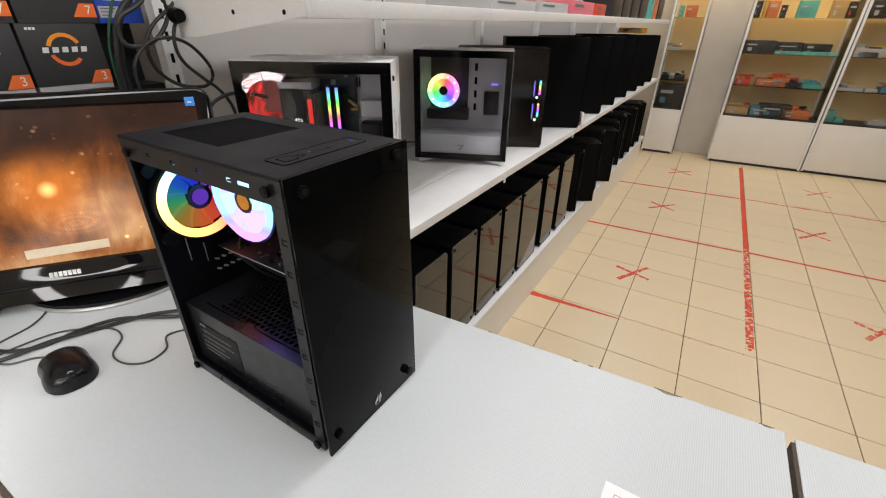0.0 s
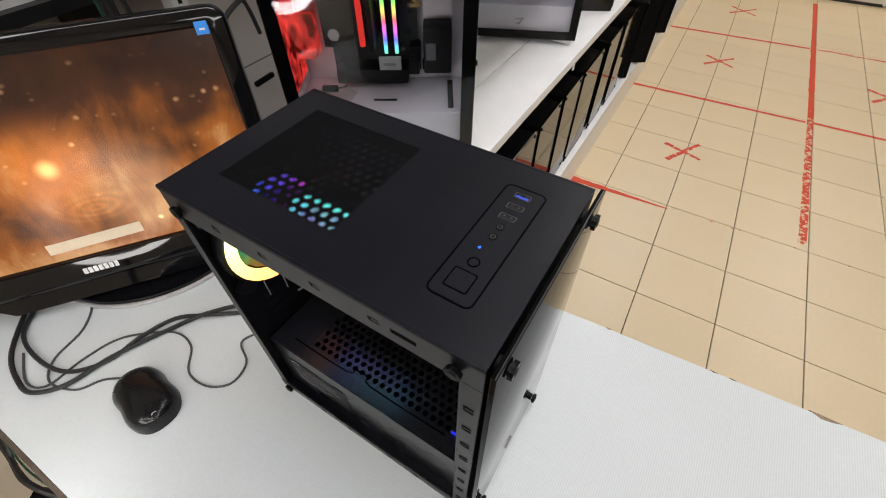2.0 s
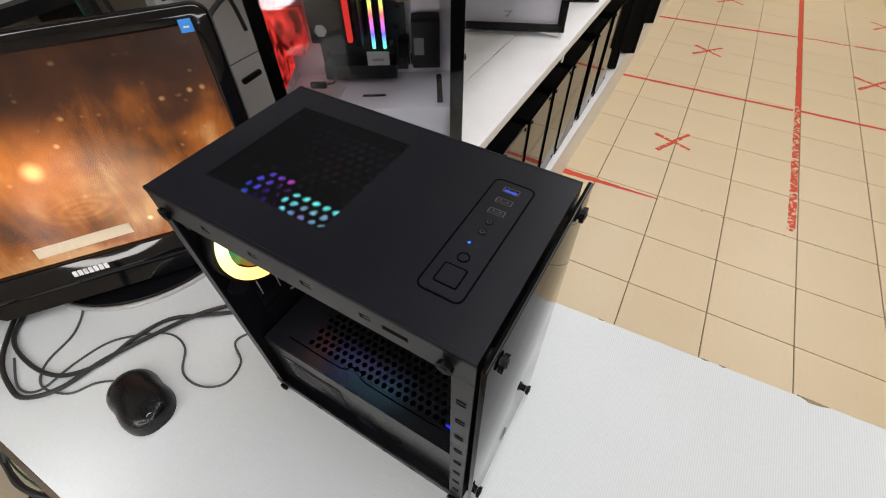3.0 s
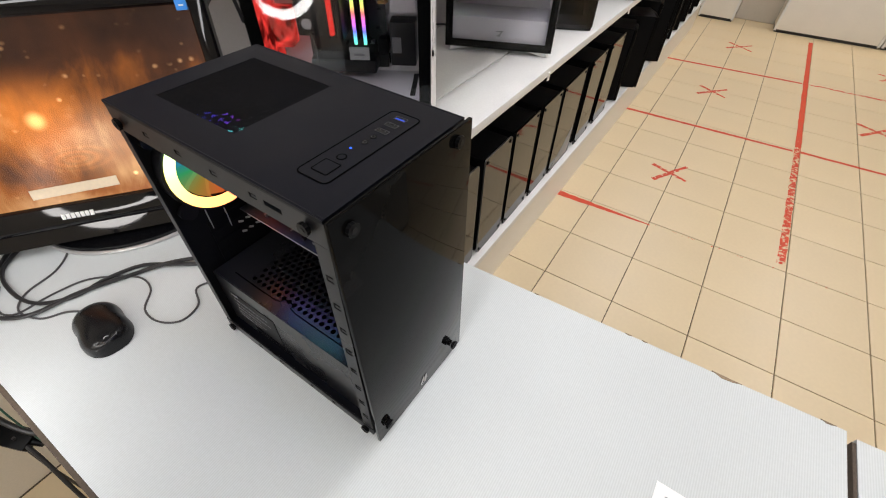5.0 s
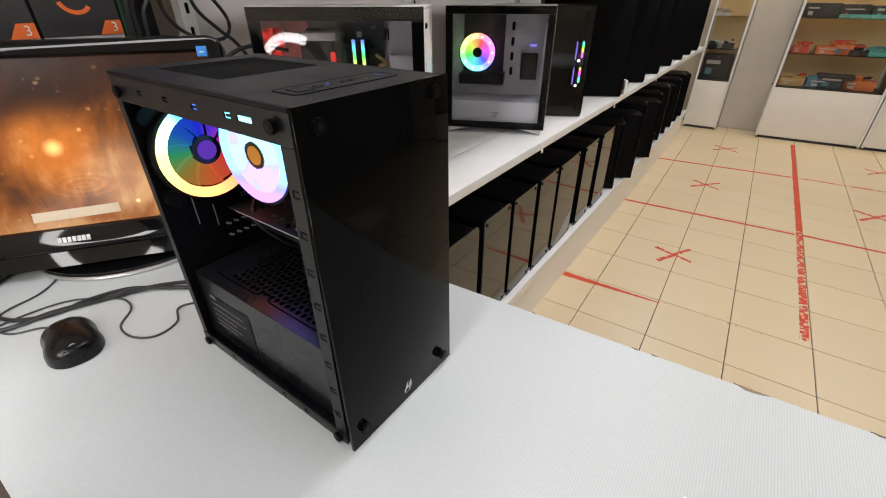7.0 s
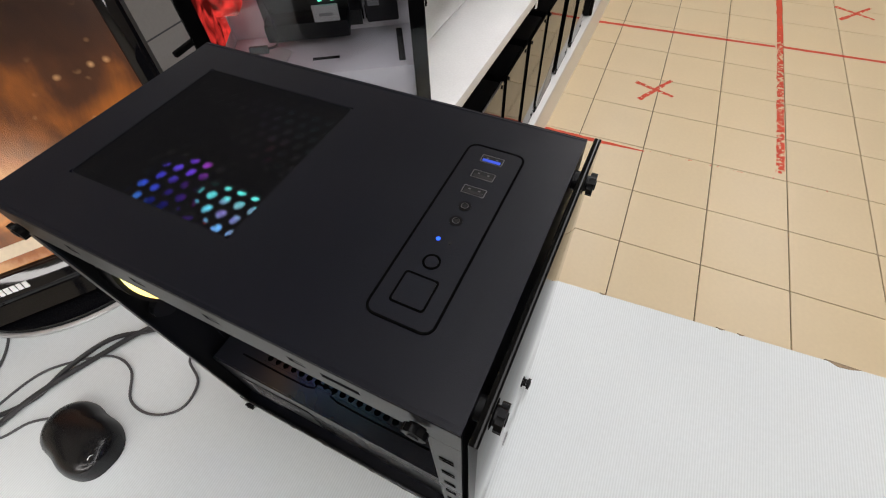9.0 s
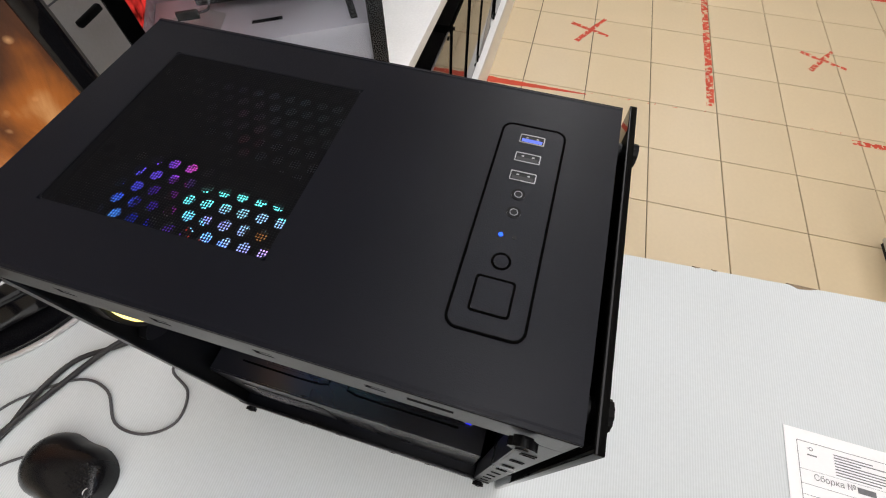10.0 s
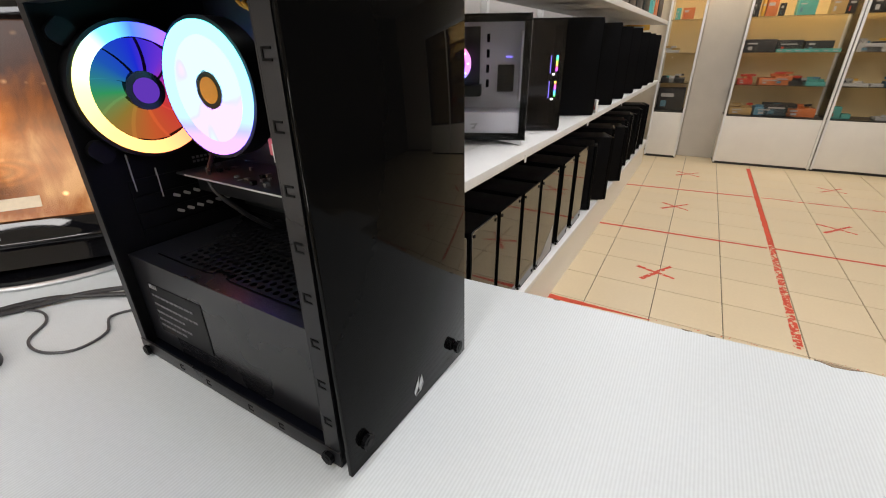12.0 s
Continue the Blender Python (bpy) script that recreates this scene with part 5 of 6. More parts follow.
for y, w, h, d, m_, lb in TOPS:
    b_ = thing("carton", lb + " on the top shelf", "box", SH @ pose(-0.04 - d, y - 1.2, 1.54), "cartons on the top shelf")
    part("body", one(0, d, 0, w, 0, h, 0.002), m_, b_)
    part("print_bar", one(d + 0.0002, d + 0.0008, w * 0.12, w * 0.5, h * 0.55, h * 0.75), M_GREYPRINT, b_)
# ---- monitor ----
mon = thing("monitor", "black glossy desktop monitor showing an amber scene", "monitor", pose(-1.237, 0.510, 1.072, 0, 0, 52.9))
TILT_M = pose(0, 0, 0, -20, 0, 0)
ML, MR, MB, MT = -0.222, 0.318, -0.066, 0.316
SL, SR, SBT, STP = -0.190, 0.290, -0.019, 0.286
panel = part("housing", outline(bmesh.new(), rounded(ML, MR, MB, MT, 0.022), 0.004, 0.040), M_PLASTIC, mon, m=TILT_M @ pose(0, 0, 0, 90, 0, 0) @ Matrix.Translation((0, 0, -0.044)))
bm = bmesh.new()
a, b = rounded(ML, MR, MB, MT, 0.026, 8), rounded(SL, SR, SBT, STP, 0.001, 8)
n_ = len(a)
rows = []
for q, y in ((0.0, -0.004), (0.0, 0.002), (0.05, 0.0065), (0.14, 0.0094), (0.25, 0.0103), (0.60, 0.0106), (0.90, 0.0102), (0.97, 0.0060), (1.0, -0.002)):
    rows.append([bm.verts.new((u[0] + (v[0] - u[0]) * q, -y, u[1] + (v[1] - u[1]) * q)) for u, v in zip(a, b)])
for i in range(n_):
    j = (i + 1) % n_
    for k in range(len(rows) - 1):
        bm.faces.new((rows[k][i], rows[k][j], rows[k + 1][j], rows[k + 1][i]))
bezel = part("bezel", bm, M_PIANO, mon, "glossy black bezel", m=TILT_M)
part("screen", one(SL - 0.004, SR + 0.004, 0.0, 0.003, SBT - 0.004, STP + 0.004), M_SCREEN, mon, "lit screen with amber haze and sparks", m=TILT_M, smooth=False)
part("energy_sticker", one(0.272, 0.290, -0.0112, -0.0040, 0.276, 0.294), M_STICKER, bezel, "light blue square sticker")
part("sticker_print", one(0.277, 0.285, -0.0116, -0.0113, 0.282, 0.2845), M_PRINT, bezel)
part("paper_tape", one(-0.067, 0.076, -0.0012, -0.0004, -0.004, 0.014), M_TAPE_BEIGE, mon, "strip of beige paper tape on the screen", m=TILT_M @ pose(0, 0, 0, 0, -1.5, 0))
bm = bmesh.new()
for k in range(7):
    x = -0.034 + k * 0.0078
    box(bm, x, x + 0.0060, -0.0118, -0.0104, -0.048, -0.038)
part("brand_bar", bm, M_PRINT, bezel, "row of pale raised marks", smooth=False)
part("chin", outline(bmesh.new(), [(ML + 0.02, 0), (MR - 0.02, 0), (MR - 0.06, -0.030), (ML + 0.06, -0.030)], -0.004, 0.03), M_PIANO, mon, m=TILT_M @ pose(0, 0, 0, 90, 0, 0) @ Matrix.Translation((0, MB + 0.001, -0.030)))
part("neck", one(-0.03, 0.13, 0.035, 0.075, -0.105, 0.10, 0.01), M_PLASTIC, mon)
bm = bmesh.new()
pts = [(0.05 + 0.165 * math.cos(2 * math.pi * k / 48), 0.06 + 0.125 * math.sin(2 * math.pi * k / 48)) for k in range(48)]
base = part("base", outline(bm, pts, -0.1095, -0.098), M_PIANO, mon, "round glossy base")
part("base_rim", tube(bmesh.new(), [(0.05 + 0.168 * math.cos(2 * math.pi * k / 40), 0.06 + 0.128 * math.sin(2 * math.pi * k / 40), -0.1075) for k in range(41)], 0.004, 8, 2), M_SILVER, base, "silver base rim")

# ---- mouse, cables, paper on the counter ----
bm = bmesh.new()
NL, NA = 20, 16
rows = []
for i in range(NL + 1):
    q = 0.5 - 0.5 * math.cos(math.pi * (0.03 + 0.94 * i / NL))
    u = 2 * q - 1
    hw = 0.0345 * (1 - abs(u) ** 2.5) ** (1 / 2.5) * (1.0 - 0.10 * math.exp(-((q - 0.55) / 0.16) ** 2))
    hz = 0.035 * (1 - abs((q - 0.42) / 0.62) ** 2.4) ** 0.55 + 0.001
    rows.append([bm.verts.new((-0.059 + 0.118 * q, 1.13 * hw * math.copysign(abs(math.cos(math.pi * k / NA)) ** 0.9, math.cos(math.pi * k / NA)), hz * math.sin(math.pi * k / NA) ** 0.85)) for k in range(NA + 1)])
for p, q in zip(rows, rows[1:]):
    for k in range(NA):
        bm.faces.new((p[k], p[k + 1], q[k + 1], q[k]))
    bm.faces.new((p[0], q[0], q[NA], p[NA]))
bm.faces.new(rows[0])
bm.faces.new(rows[-1])
mouse = thing("computer_mouse", "worn black wired computer mouse on the counter", "mouse", pose(-1.002, 0.383, TZ + 0.0012, 0, 0, 171))
part("shell", bm, M_MOUSE, mouse)
part("scroll_wheel", cyl(bmesh.new(), (0.032, -0.004, 0.0215), (0, 1, 0), 0.0085, 0.008, 20), M_GREYCABLE, mouse, "grey scroll wheel")
part("emblem_ring", ring(bmesh.new(), 0.0034, 0.0046, 0, 0.0006, 24), M_GREYSTRIP, mouse, "pale ring emblem", m=pose(-0.0512, 0.0, 0.0288, 0, -42, 0))
part("seam", tube(bmesh.new(), [(0.046, 0.0, 0.0190), (0.02, 0.0, 0.0318), (0.004, 0.0, 0.0356)], 0.0006, 6), M_INNER, mouse)


def cable(label, pts, r, material, name="cable"):
    return solid(name, tube(bmesh.new(), pts, r), material, label, "cable", group="cables on the counter")


zz = lambda l, r, k=0.0: [(x, y, TZ + r + 0.0006 + k * (i % 2)) for i, (x, y) in enumerate(l)]
cable("thin dark mouse cord curling on the counter", zz([(-1.046, 0.404), (-1.06, 0.390), (-1.092, 0.367), (-1.114, 0.335), (-1.163, 0.322), (-1.196, 0.348), (-1.21, 0.403), (-1.249, 0.442), (-1.29, 0.436)], 0.0018), 0.0018, M_GREYCABLE, "mouse_cord")
cable("thin grey cord looping on the counter", zz([(-1.251, 0.327), (-1.194, 0.303), (-1.159, 0.316), (-1.155, 0.367), (-1.143, 0.417), (-1.114, 0.45), (-1.066, 0.481), (-1.022, 0.477), (-0.987, 0.445), (-0.944, 0.443), (-0.913, 0.466), (-0.919, 0.503), (-0.955, 0.525), (-0.94, 0.56), (-0.92, 0.60)], 0.0018, 0.0), 0.0018, M_GREYCABLE, "thin_cord")
cable("thick black monitor cable lying in a bend", zz([(-1.34, 0.41), (-1.288, 0.349), (-1.22, 0.334), (-1.151, 0.346), (-1.115, 0.391), (-1.107, 0.445), (-1.089, 0.499), (-1.043, 0.533), (-0.98, 0.58), (-0.93, 0.62)], 0.0036, 0.002), 0.0036, M_CABLE, "power_cable")
cable("thick black power cable lying in a bend", zz([(-1.36, 0.40), (-1.264, 0.32), (-1.196, 0.296), (-1.156, 0.302), (-1.131, 0.336), (-1.112, 0.398), (-1.083, 0.472), (-1.04, 0.542), (-0.96, 0.63)], 0.0038, 0.004), 0.0038, M_CABLE, "power_cable")
cable("black cable dropping over the counter's end", [(-1.36, 0.40, 0.9645), (-1.40, 0.30, 0.966), (-1.405, 0.238, 0.955), (-1.39, 0.225, 0.86), (-1.36, 0.20, 0.76), (-1.30, 0.17, 0.72), (-1.22, 0.165, 0.70), (-1.14, 0.17, 0.66), (-1.07, 0.16, 0.55), (-1.03, 0.15, 0.40)], 0.0042, M_CABLE, "hanging_cable")
cable("black cable sagging below the counter edge", [(-1.60, 0.20, 0.74), (-1.45, 0.18, 0.715), (-1.33, 0.175, 0.725), (-1.24, 0.17, 0.735), (-1.17, 0.19, 0.70), (-1.12, 0.24, 0.66)], 0.0055, M_CABLE, "hanging_cable")
cable("thin black cable hanging straight to the tiles", [(-1.19, 0.165, 0.70), (-1.175, 0.155, 0.55), (-1.16, 0.15, 0.25), (-1.15, 0.15, 0.02), (-1.11, 0.12, 0.006), (-1.0, 0.10, 0.006)], 0.003, M_CABLE, "hanging_cable")
cable("dark green cable behind the counter edge", [(-1.5, 0.20, 0.76), (-1.34, 0.19, 0.75), (-1.24, 0.185, 0.745), (-1.16, 0.19, 0.69), (-1.10, 0.20, 0.62)], 0.0018, M_GREEN, "green_cable")
brick_ = thing("power_adapter", "black power adapter hanging among the cables", "adapter", pose(-1.205, 0.165, 0.685, 12, 18, 25))
part("body", one(-0.036, 0.036, -0.021, 0.021, -0.015, 0.015, 0.006), M_RUBBER, brick_)
part("plug_collar", cyl(bmesh.new(), (0.0355, 0, 0), (1, 0, 0), 0.008, 0.02, 14, 0.006), M_RUBBER, brick_)
cable("black cable lying on the tiles under the counter", [(-1.6, 0.12, 0.006), (-1.3, 0.10, 0.006), (-1.1, 0.02, 0.006), (-1.0, 0.16, 0.006), (-0.9, 0.3, 0.006)], 0.006, M_CABLE, "floor_cable")

paper = thing("printed_sheet", "white printed form lying on the counter", "paper", pose(-0.163, 0.663, TZ + 0.0006, 0, 0, -1.5))
part("sheet", one(0, 0.15, -0.21, 0, 0, 0.0004), M_PAPER, paper, smooth=False)
part("frame_line", rim(bmesh.new(), 0.014, 0.148, -0.20, -0.014, 0.0005, 0.0006, 0.0006, 0.0008), M_INK, paper)
for k in range(8):
    part("print_line", one(0.056, 0.056 + (0.044, 0.068, 0.030, 0.060, 0.064, 0.058, 0.062, 0.050)[k], -0.0215 - k * 0.0033, -0.0203 - k * 0.0033, 0.0006, 0.0008), M_INK, paper, smooth=False)
part("emblem", ring(bmesh.new(), 0.0016, 0.0023, 0.0006, 0.0008, 16), M_INK, paper, m=pose(0.030, -0.022, 0))
part("emblem", one(0.0265, 0.0272, -0.0225, -0.0205, 0.0006, 0.0008), M_INK, paper)
part("print_line", one(0.025, 0.036, -0.0300, -0.0285, 0.0006, 0.0008), M_INK, paper, smooth=False)
lettering("heading", "\u0421\u0431\u043e\u0440\u043a\u0430 \u2116", 0.0095, M_INK, paper, pose(0.053, -0.0540, 0.0008))
part("print_line", one(0.078, 0.098, -0.0575, -0.0510, 0.0006, 0.0008), M_INK, paper, smooth=False)
part("frame_line", one(0.0148, 0.147, -0.0475, -0.0472, 0.0006, 0.0008), M_INK, paper, smooth=False)
for k in range(5):
    part("frame_line", one(0.0148, 0.147, -0.0640 - 0.012 * k, -0.0636 - 0.012 * k, 0.0006, 0.0008), M_INK, paper, smooth=False)

# ---- processor cartons behind the monitor ----
ledge = thing("wall_shelf", "dark narrow shelf behind the monitor", "shelf")
part("board", one(-1.66, -1.43, -0.3, 0.90, 1.327, 1.3495), M_PLASTIC, ledge)
part("bracket", one(-1.655, -1.45, 0.80, 0.815, 1.20, 1.3265), M_PLASTIC, ledge)


def cpu_box(y, z, number, strip_=True, yaw=0.0):
    b = thing("processor_carton", "dark grey processor carton with orange arc and corner number", "box", pose(-1.565, y, z, 0, 0, yaw), "stacked processor cartons")
    z0 = 0.012 if strip_ else 0.0
    part("body", one(0, 0.115, 0, 0.150, z0, 0.138, 0.001), M_CARTON, b)
    if strip_:
        part("pale_band", one(0.001, 0.114, 0.001, 0.149, 0, z0 - 0.0002), M_GREYSTRIP, b, "pale grey base band")
    F = Matrix.Translation((0.1153, 0.075, 0.086)) @ pose(0, 0, 0, 90, 0, 90)
    part("arc", ring(bmesh.new(), 0.026, 0.034, 0, 0.0005, 40, radians(25), radians(140)), M_ORANGE_YELLOW, b, "amber arc", m=F)
    part("arc", ring(bmesh.new(), 0.026, 0.034, 0, 0.0005, 40, radians(200), radians(120)), M_ORANGE, b, "orange arc", m=F)
    bm = bmesh.new()
    for k in range(5):
        x = -0.044 + k * 0.0182
        outline(bm, [(x, -0.0055), (x + 0.0115, -0.0055), (x + 0.0135, 0.0055), (x + 0.002, 0.0055)], 0.0006, 0.001)
        outline(bm, [(x + 0.0032, -0.0015), (x + 0.0095, -0.0015), (x + 0.0101, 0.0018), (x + 0.0038, 0.0018)], 0.00101, 0.0011)
    part("name_bar", bm, M_PRINT, b, "row of white slanted blocks", m=F, smooth=False)
    bm = bmesh.new()
    for k in range(3):
        box(bm, -0.060 + k * 0.0065, -0.055 + k * 0.0065, 0.040, 0.045, 0.0006, 0.001)
    part("maker_bar", bm, M_PRINT, b, m=F, smooth=False)
    part("corner", outline(bmesh.new(), [(0.028, -0.0735), (0.0745, -0.0735), (0.0745, -0.046), (0.045, -0.046)], 0, 0.0005), M_ORANGE, b, "orange corner", m=F, smooth=False)
    lettering("number", number, 0.026, M_PRINT, b, F @ pose(0.060, -0.060, 0.0007))
    return b


cpu_box(0.640, 1.350, "3")
cpu_box(0.484, 1.350, "3")
cpu_box(0.328, 1.350, "3")
cpu_box(0.650, 1.4885, "7", False)
cpu_box(0.494, 1.4885, "7", False)
cpu_box(0.338, 1.4885, "7", False)
bb = thing("processor_carton", "blue processor carton with a white price label", "box", pose(-1.565, 0.803, 1.4885), "stacked processor cartons")
part("body", one(0, 0.115, 0, 0.10, 0, 0.13, 0.001), M_BLUEBOX, bb)
part("price_label", one(0.1152, 0.1158, 0.004, 0.048, 0.012, 0.036), M_GREYSTRIP, bb, "pale price label")
for k in range(3):
    part("print_bar", one(0.1159, 0.1163, 0.008, 0.04 - 0.006 * k, 0.030 - 0.007 * k, 0.0325 - 0.007 * k), M_INK, bb)
part("name_bar", one(0.1152, 0.1158, 0.02, 0.09, 0.048, 0.062), M_PRINT, bb)
under = thing("support_box", "black carton behind the processor cartons", "box", pose(-1.62, 0.80, 1.35))
part("body", one(0, 0.10, 0, 0.10, 0, 0.138, 0.002), M_DARKBOX, under)

# ---- black cables hanging by the shelf post ----
def loop(pts, r, label="black cable looping down beside the shelf post"):
    return solid("hanging_cable", tube(bmesh.new(), pts, r), M_CABLE, label, "cable", group="cables by the shelf post")


def hang(yz, x=-1.30, dx=0.0):
    return [(x + dx * i, y, z) for i, (y, z) in enumerate(yz)]


loop(hang([(0.985, 1.60), (0.954, 1.541), (0.898, 1.502), (0.874, 1.457), (0.880, 1.411), (0.921, 1.367), (0.949, 1.342), (0.975, 1.30), (0.985, 1.24)], -1.30, 0.004), 0.0042)
loop(hang([(0.945, 1.60), (0.912, 1.539), (0.846, 1.489), (0.817, 1.447), (0.824, 1.395), (0.865, 1.358), (0.925, 1.347), (0.953, 1.364), (0.951, 1.397), (0.912, 1.444), (0.865, 1.461), (0.815, 1.453), (0.776, 1.418), (0.766, 1.377), (0.77, 1.30)], -1.31, 0.002), 0.0042)
loop(hang([(0.88, 1.60), (0.841, 1.536), (0.783, 1.501), (0.772, 1.466), (0.786, 1.445), (0.835, 1.452), (0.871, 1.483), (0.886, 1.52), (0.87, 1.56)], -1.32, 0.002), 0.005)
loop(hang([(0.86, 1.60), (0.834, 1.557), (0.786, 1.501), (0.769, 1.454), (0.756, 1.378), (0.76, 1.25), (0.77, 1.10), (0.78, 0.966)], -1.33), 0.006)
loop(hang([(0.875, 1.60), (0.846, 1.557), (0.798, 1.501), (0.782, 1.454), (0.772, 1.378), (0.775, 1.25), (0.785, 1.10), (0.80, 0.966)], -1.34), 0.006)
loop([(-1.15, 1.0, 1.325), (-1.20, 0.954, 1.337), (-1.20, 0.890, 1.327), (-1.21, 0.864, 1.292), (-1.24, 0.858, 1.20), (-1.26, 0.862, 1.08), (-1.27, 0.87, 0.966)], 0.0045, "black cable drooping behind the white tower")
knob = thing("cable_tie", "round black cable tie knob on the bundle", "cable tie", pose(-1.285, 0.889, 1.507))
part("body", cyl(bmesh.new(), (0, 0, 0), (1, 0, 0), 0.018, 0.02, 24, 0.014), M_RUBBER, knob)
solid("green_cable", tube(bmesh.new(), [(-1.35, 0.83, 1.60), (-1.335, 0.765, 1.48), (-1.335, 0.750, 1.38), (-1.34, 0.76, 1.1)], 0.003), M_GREEN, "dark green cable beside the shelf post", "cable")
clip = thing("cable_clip", "small black plastic cable clip on the white panel", "clip", pose(-1.392, 1.045, 1.085, 3, 0, 0))
part("body", one(0, 0.012, -0.03, 0.03, -0.006, 0.006, 0.004), M_RUBBER, clip)


# ---- glass showcases at the end of the aisle ----
def showcase(x, y, w, yaw, seed, label):
    c = thing("glass_showcase", label, "showcase", pose(x, y, 0, 0, 0, yaw), "glass showcases")
    d, h = 0.38, 2.15
    part("base_cabinet", one(0.004, w - 0.004, 0.012, d, 0.03, 0.555, 0.004), M_CABW, c, "cream base cabinet")
    part("kick_strip", one(0.01, w - 0.01, 0.03, d, 0, 0.0298), M_DARKBOX, c)
    part("base_top", one(0.004, w - 0.004, 0.012, d, 0.556, 0.566), M_DARKBOX, c)
    for px in (0.0, w - 0.022):
        part("post", one(px, px + 0.022, 0.0, 0.026, 0.02, h, 0.002), M_WHITE, c)
        part("post", one(px, px + 0.022, d, d + 0.022, 0.02, h, 0.002), M_WHITE, c)
    part("head_rail", one(0.0222, w - 0.0222, 0.0, 0.026, h - 0.04, h), M_WHITE, c)
    part("back_board", one(0.022, w - 0.022, d + 0.002, d + 0.012, 0.56, h), M_CABIN, c, "yellowish back board")
    g = part("front_pane", one(0.0225, w - 0.0225, 0.006, 0.010, 0.568, h - 0.042), M_CABPANE, c, "clear glass front")
    g.visible_shadow = False
    for sx in (0.002, w - 0.006):
        g = part("side_pane", one(sx, sx + 0.004, 0.027, d - 0.001, 0.568, h - 0.01), M_CABPANE, c)
        g.visible_shadow = False
    for zs in (0.895, 1.225, 1.575, 1.86):
        part("glass_shelf", one(0.024, w - 0.024, 0.03, d - 0.004, zs - 0.006, zs), M_CABPANE, c, "glass shelf")
    part("roof", one(0, w, 0, d + 0.02, h + 0.001, h + 0.02), M_WHITE, c)
    return c


CABS = [(-0.80, 6.50, 0.37, 1), (-0.02, 6.44, 0.945, 3.2), (0.935, 6.50, 0.945, 3.2), (1.89, 6.55, 0.945, 3.2)]
for i, (x, y, w, yaw) in enumerate(CABS):
    showcase(x, y, w, yaw, i, "white-framed glass showcase with small cartons on its shelves" if i else "narrow white-framed glass showcase at the shelf's end")
for i, (x, y, w, yaw) in enumerate(CABS[:3]):
    case_lamp = bpy.data.lights.new("showcase_lamp", "AREA")
    case_lamp.shape, case_lamp.size, case_lamp.size_y, case_lamp.energy, case_lamp.color = "RECTANGLE", w - 0.1, 0.05, 6.5 * w, (1.0, 0.80, 0.50)
    new("showcase_lamp", case_lamp).matrix_basis = pose(x, y, 0, 0, 0, yaw) @ pose(w / 2, 0.06, 2.10, 25, 0, 0)
    tube_ = thing("showcase_light", "slim warm light bar inside the showcase", "light bar", pose(x, y, 0, 0, 0, yaw))
    part("body", one(0.05, w - 0.05, 0.045, 0.075, 2.115, 2.145), M_WHITE, tube_)
GOODS = [M_REDBOX, M_RUST, M_DARKBOX, M_TEAL, M_SKY, M_DARKBOX, M_TAN, M_AMBER, M_GREYSTRIP]


def goods(ci, zs, items):
    x, y, w, yaw = CABS[ci]
    for px, bw, bh, mi, lean in items:
        b = thing("goods_carton", ("red", "orange", "black", "teal", "grey blue", "black", "tan", "amber", "pale grey")[mi] + " small goods carton on a glass shelf", "box", pose(x, y, 0, 0, 0, yaw) @ pose(px, 0.10, zs + 0.0005, lean, 0, 0), "goods in the showcases")
        part("body", one(0, bw, 0, 0.05 + bw * 0.5, 0, bh, 0.002), GOODS[mi], b)
        rg = random.Random(int(px * 1000) + ci * 7 + mi)
        if bh > 0.055:
            part("print_bar", one(bw * 0.12, bw * rg.uniform(0.3, 0.85), -0.0008, -0.0002, bh * 0.62, bh * rg.uniform(0.68, 0.8)), M_GREYSTRIP, b)
            part("print_spot", one(bw * 0.15, bw * rg.uniform(0.25, 0.4), -0.0008, -0.0002, bh * 0.18, bh * 0.45), (M_RUST, M_SKY, M_REDBOX, M_GREYSTRIP)[rg.randrange(4)], b)
        if bh <= 0.1 and bw > 0.12:
            for q in range(5):
                w_ = rg.uniform(0.05, 0.11)
                part("loose_pack", one(-w_ / 2, w_ / 2, -0.016, 0.016, 0, 0.022, 0.002), GOODS[mi] if q % 3 else GOODS[rg.randrange(9)], b, m=pose(bw * rg.uniform(0.1, 0.9), 0.03 + 0.05 * rg.random(), bh + 0.0005 + 0.0225 * (q // 3), 0, 0, rg.uniform(-60, 60)))


goods(1, 1.575, [(0.03, 0.06, 0.16, 2, 0), (0.11, 0.03, 0.16, 7, 0), (0.15, 0.10, 0.16, 1, 0), (0.27, 0.05, 0.12, 2, 0), (0.42, 0.16, 0.16, 3, 0), (0.70, 0.12, 0.16, 6, 0), (0.83, 0.07, 0.15, 5, 0)])
goods(1, 1.225, [(0.03, 0.30, 0.13, 2, 0), (0.34, 0.22, 0.12, 5, 0), (0.58, 0.24, 0.11, 5, 0)])
goods(1, 0.895, [(0.06, 0.14, 0.06, 0, 0), (0.26, 0.24, 0.07, 1, 0), (0.40, 0.16, 0.09, 1, 0), (0.53, 0.16, 0.05, 2, 0), (0.66, 0.20, 0.04, 3, 0)])
goods(1, 0.566, [(0.05, 0.22, 0.08, 6, 0), (0.29, 0.30, 0.09, 4, 0), (0.60, 0.26, 0.09, 1, 0), (0.38, 0.3, 0.13, 5, 0)])
goods(2, 1.575, [(0.05, 0.24, 0.16, 2, 0), (0.32, 0.3, 0.14, 5, 0), (0.66, 0.2, 0.16, 6, 0)])
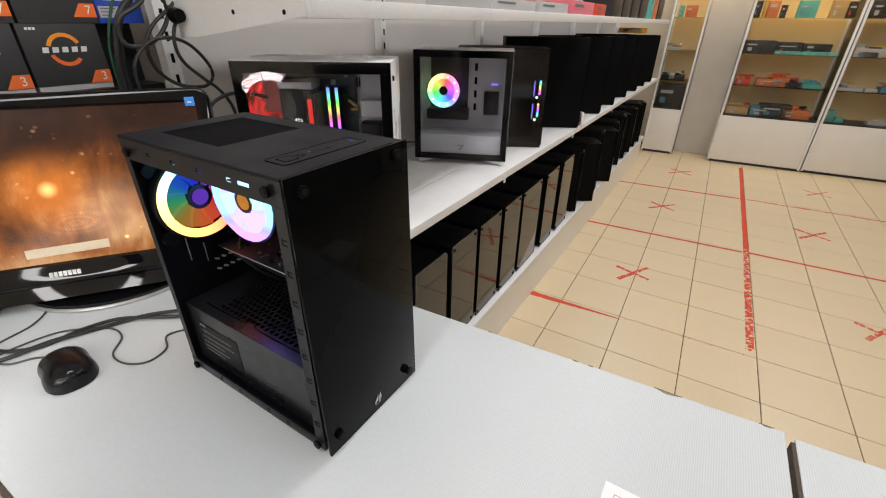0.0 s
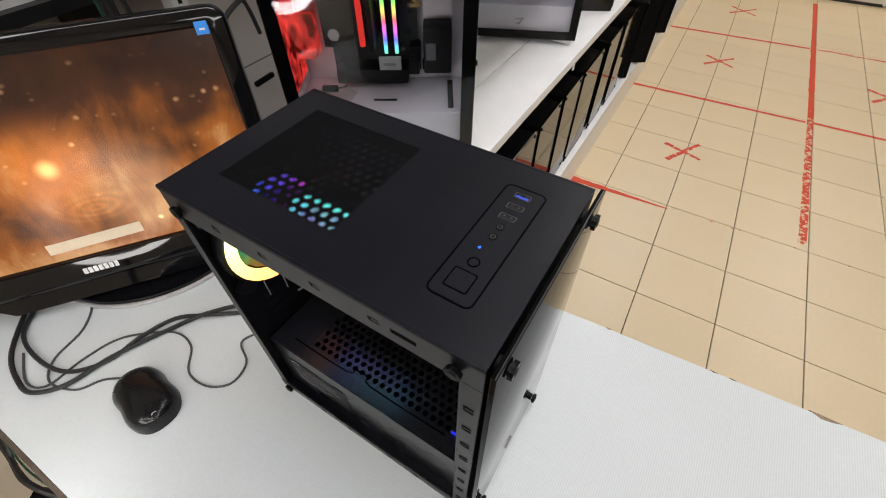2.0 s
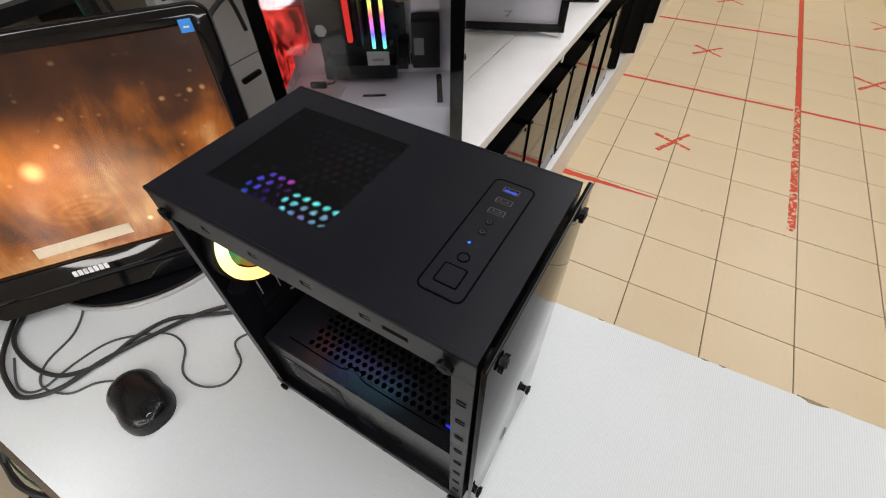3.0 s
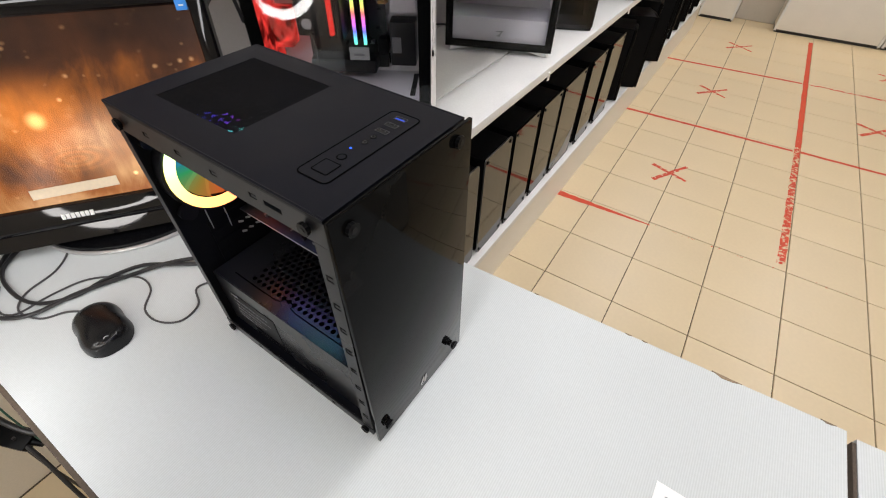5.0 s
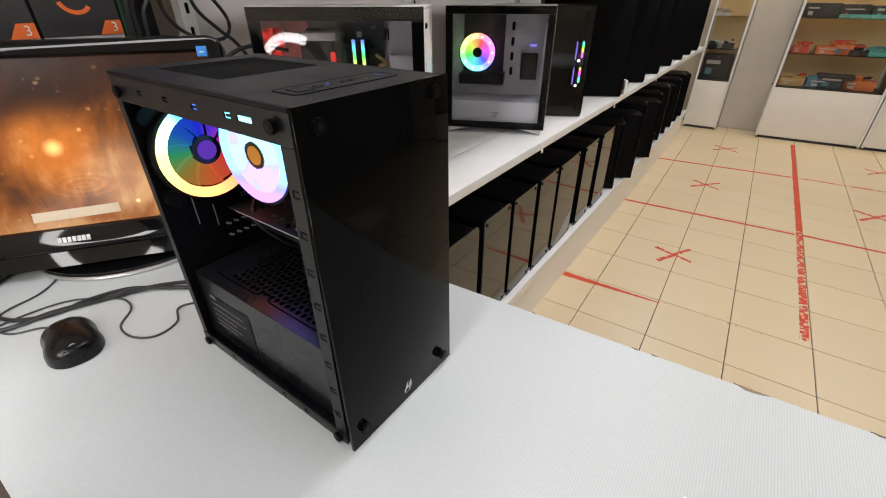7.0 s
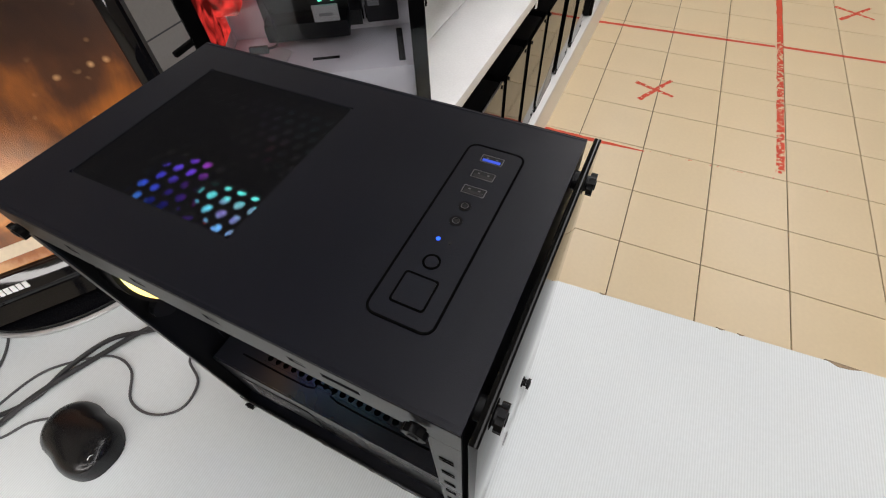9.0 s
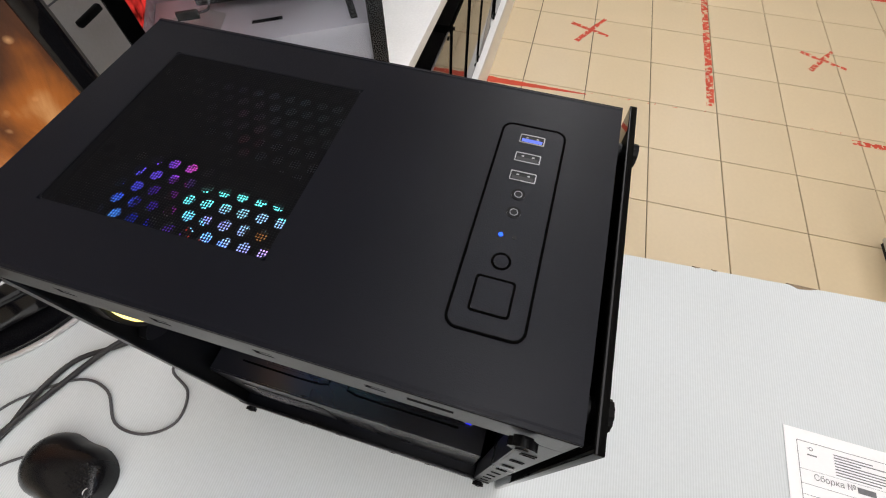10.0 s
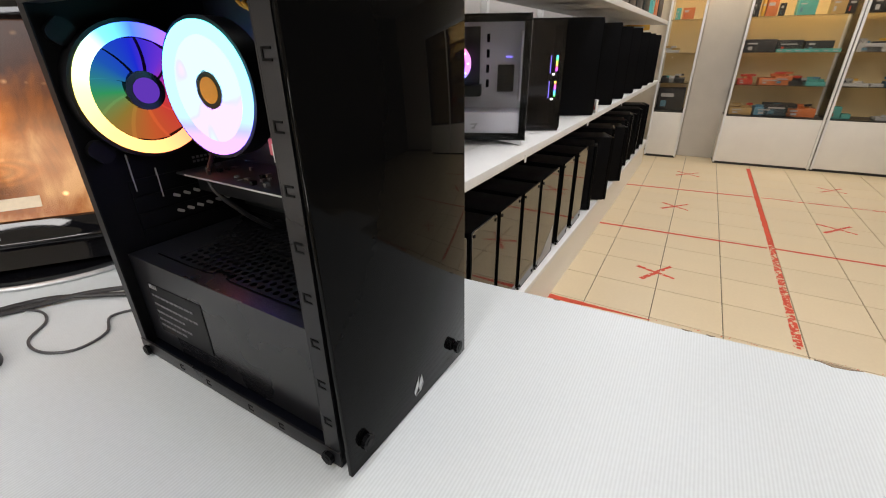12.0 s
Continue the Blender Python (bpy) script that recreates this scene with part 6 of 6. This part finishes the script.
goods(2, 1.225, [(0.06, 0.24, 0.08, 8, 0), (0.10, 0.16, 0.05, 2, 0), (0.36, 0.10, 0.08, 5, 0), (0.52, 0.3, 0.10, 2, 0)])
goods(2, 0.895, [(0.04, 0.22, 0.03, 8, 0), (0.28, 0.10, 0.03, 8, 0), (0.40, 0.2, 0.05, 4, 0), (0.64, 0.2, 0.06, 0, 0)])
goods(2, 0.566, [(0.04, 0.08, 0.12, 3, 0), (0.13, 0.08, 0.05, 3, 0), (0.42, 0.2, 0.03, 8, 0), (0.65, 0.2, 0.06, 1, 0)])
goods(0, 0.566, [(0.03, 0.30, 0.26, 5, 0)])
goods(0, 0.895, [(0.03, 0.26, 0.05, 2, 0), (0.12, 0.06, 0.07, 8, 0)])
goods(0, 1.225, [(0.03, 0.14, 0.03, 8, 0)])
goods(0, 1.575, [(0.06, 0.05, 0.12, 3, 0), (0.13, 0.12, 0.12, 1, 0)])

strip_box = thing("goods_carton", "row of slim teal cartons along a glass shelf", "box", pose(*CABS[1][:2], 0, 0, 0, CABS[1][3]) @ pose(0.33, 0.034, 1.2255), "goods in the showcases")
for k in range(7):
    part("slim_pack", one(k * 0.079, k * 0.079 + 0.076, 0, 0.055, 0, 0.034, 0.002), M_TEAL, strip_box)
    part("print_bar", one(k * 0.079 + 0.01, k * 0.079 + 0.05, -0.0008, -0.0002, 0.012, 0.020), M_GREYSTRIP, strip_box)
lid = thing("flat_carton", "amber flat carton lying on a black tower", "box", pose(-1.02, 4.86, 1.4262, 0, 0, 26))
part("body", one(0, 0.20, -0.07, 0.12, 0, 0.042, 0.002), M_AMBER, lid)
part("print_bar", one(0.03, 0.15, -0.0708, -0.0702, 0.012, 0.028), M_GREYSTRIP, lid)

# white box at the aisle's other side
side_cab = thing("low_cabinet", "white low cabinet standing on the tiles", "cabinet", pose(0.98, 1.50, 0))
part("body", one(0, 0.5, 0, 0.36, 0.02, 0.5, 0.004), M_CABW, side_cab)
part("kick_strip", one(0.01, 0.49, 0.01, 0.35, 0, 0.0198), M_DARKBOX, side_cab)

# ---- floor tiles, last ----
bm = bmesh.new()
box(bm, -TS / 2 + 0.002, TS / 2 - 0.002, -TS / 2 + 0.002, TS / 2 - 0.002, -0.008, 0.0, 0.0012, 1)
tile_mesh = finish("tile", bm, M_TILE, False)
far_bm = bmesh.new()
for i in range(-7, 13):
    for j in range(-12, 16):
        cx, cy = TX + (i + 0.5) * TS, TY + (j + 0.5) * TS
        if not (-1.6 < cx < 4.3 and -2.0 < cy < 6.9):
            continue
        if -0.95 < cx < 2.6 and 0.85 < cy < 6.7 or (-1.5 < cx < -0.6 and -0.4 < cy < 0.5):
            ob = new("tile", tile_mesh)
            ob.parent = floor
            ob.matrix_basis = pose(cx, cy, 0)
        else:
            box(far_bm, cx - TS / 2 + 0.0016, cx + TS / 2 - 0.0016, cy - TS / 2 + 0.0016, cy + TS / 2 - 0.0016, -0.008, 0.0)
rest = part("tiles", far_bm, M_TILE, floor, smooth=False)
tagged(rest, kind="stuff")
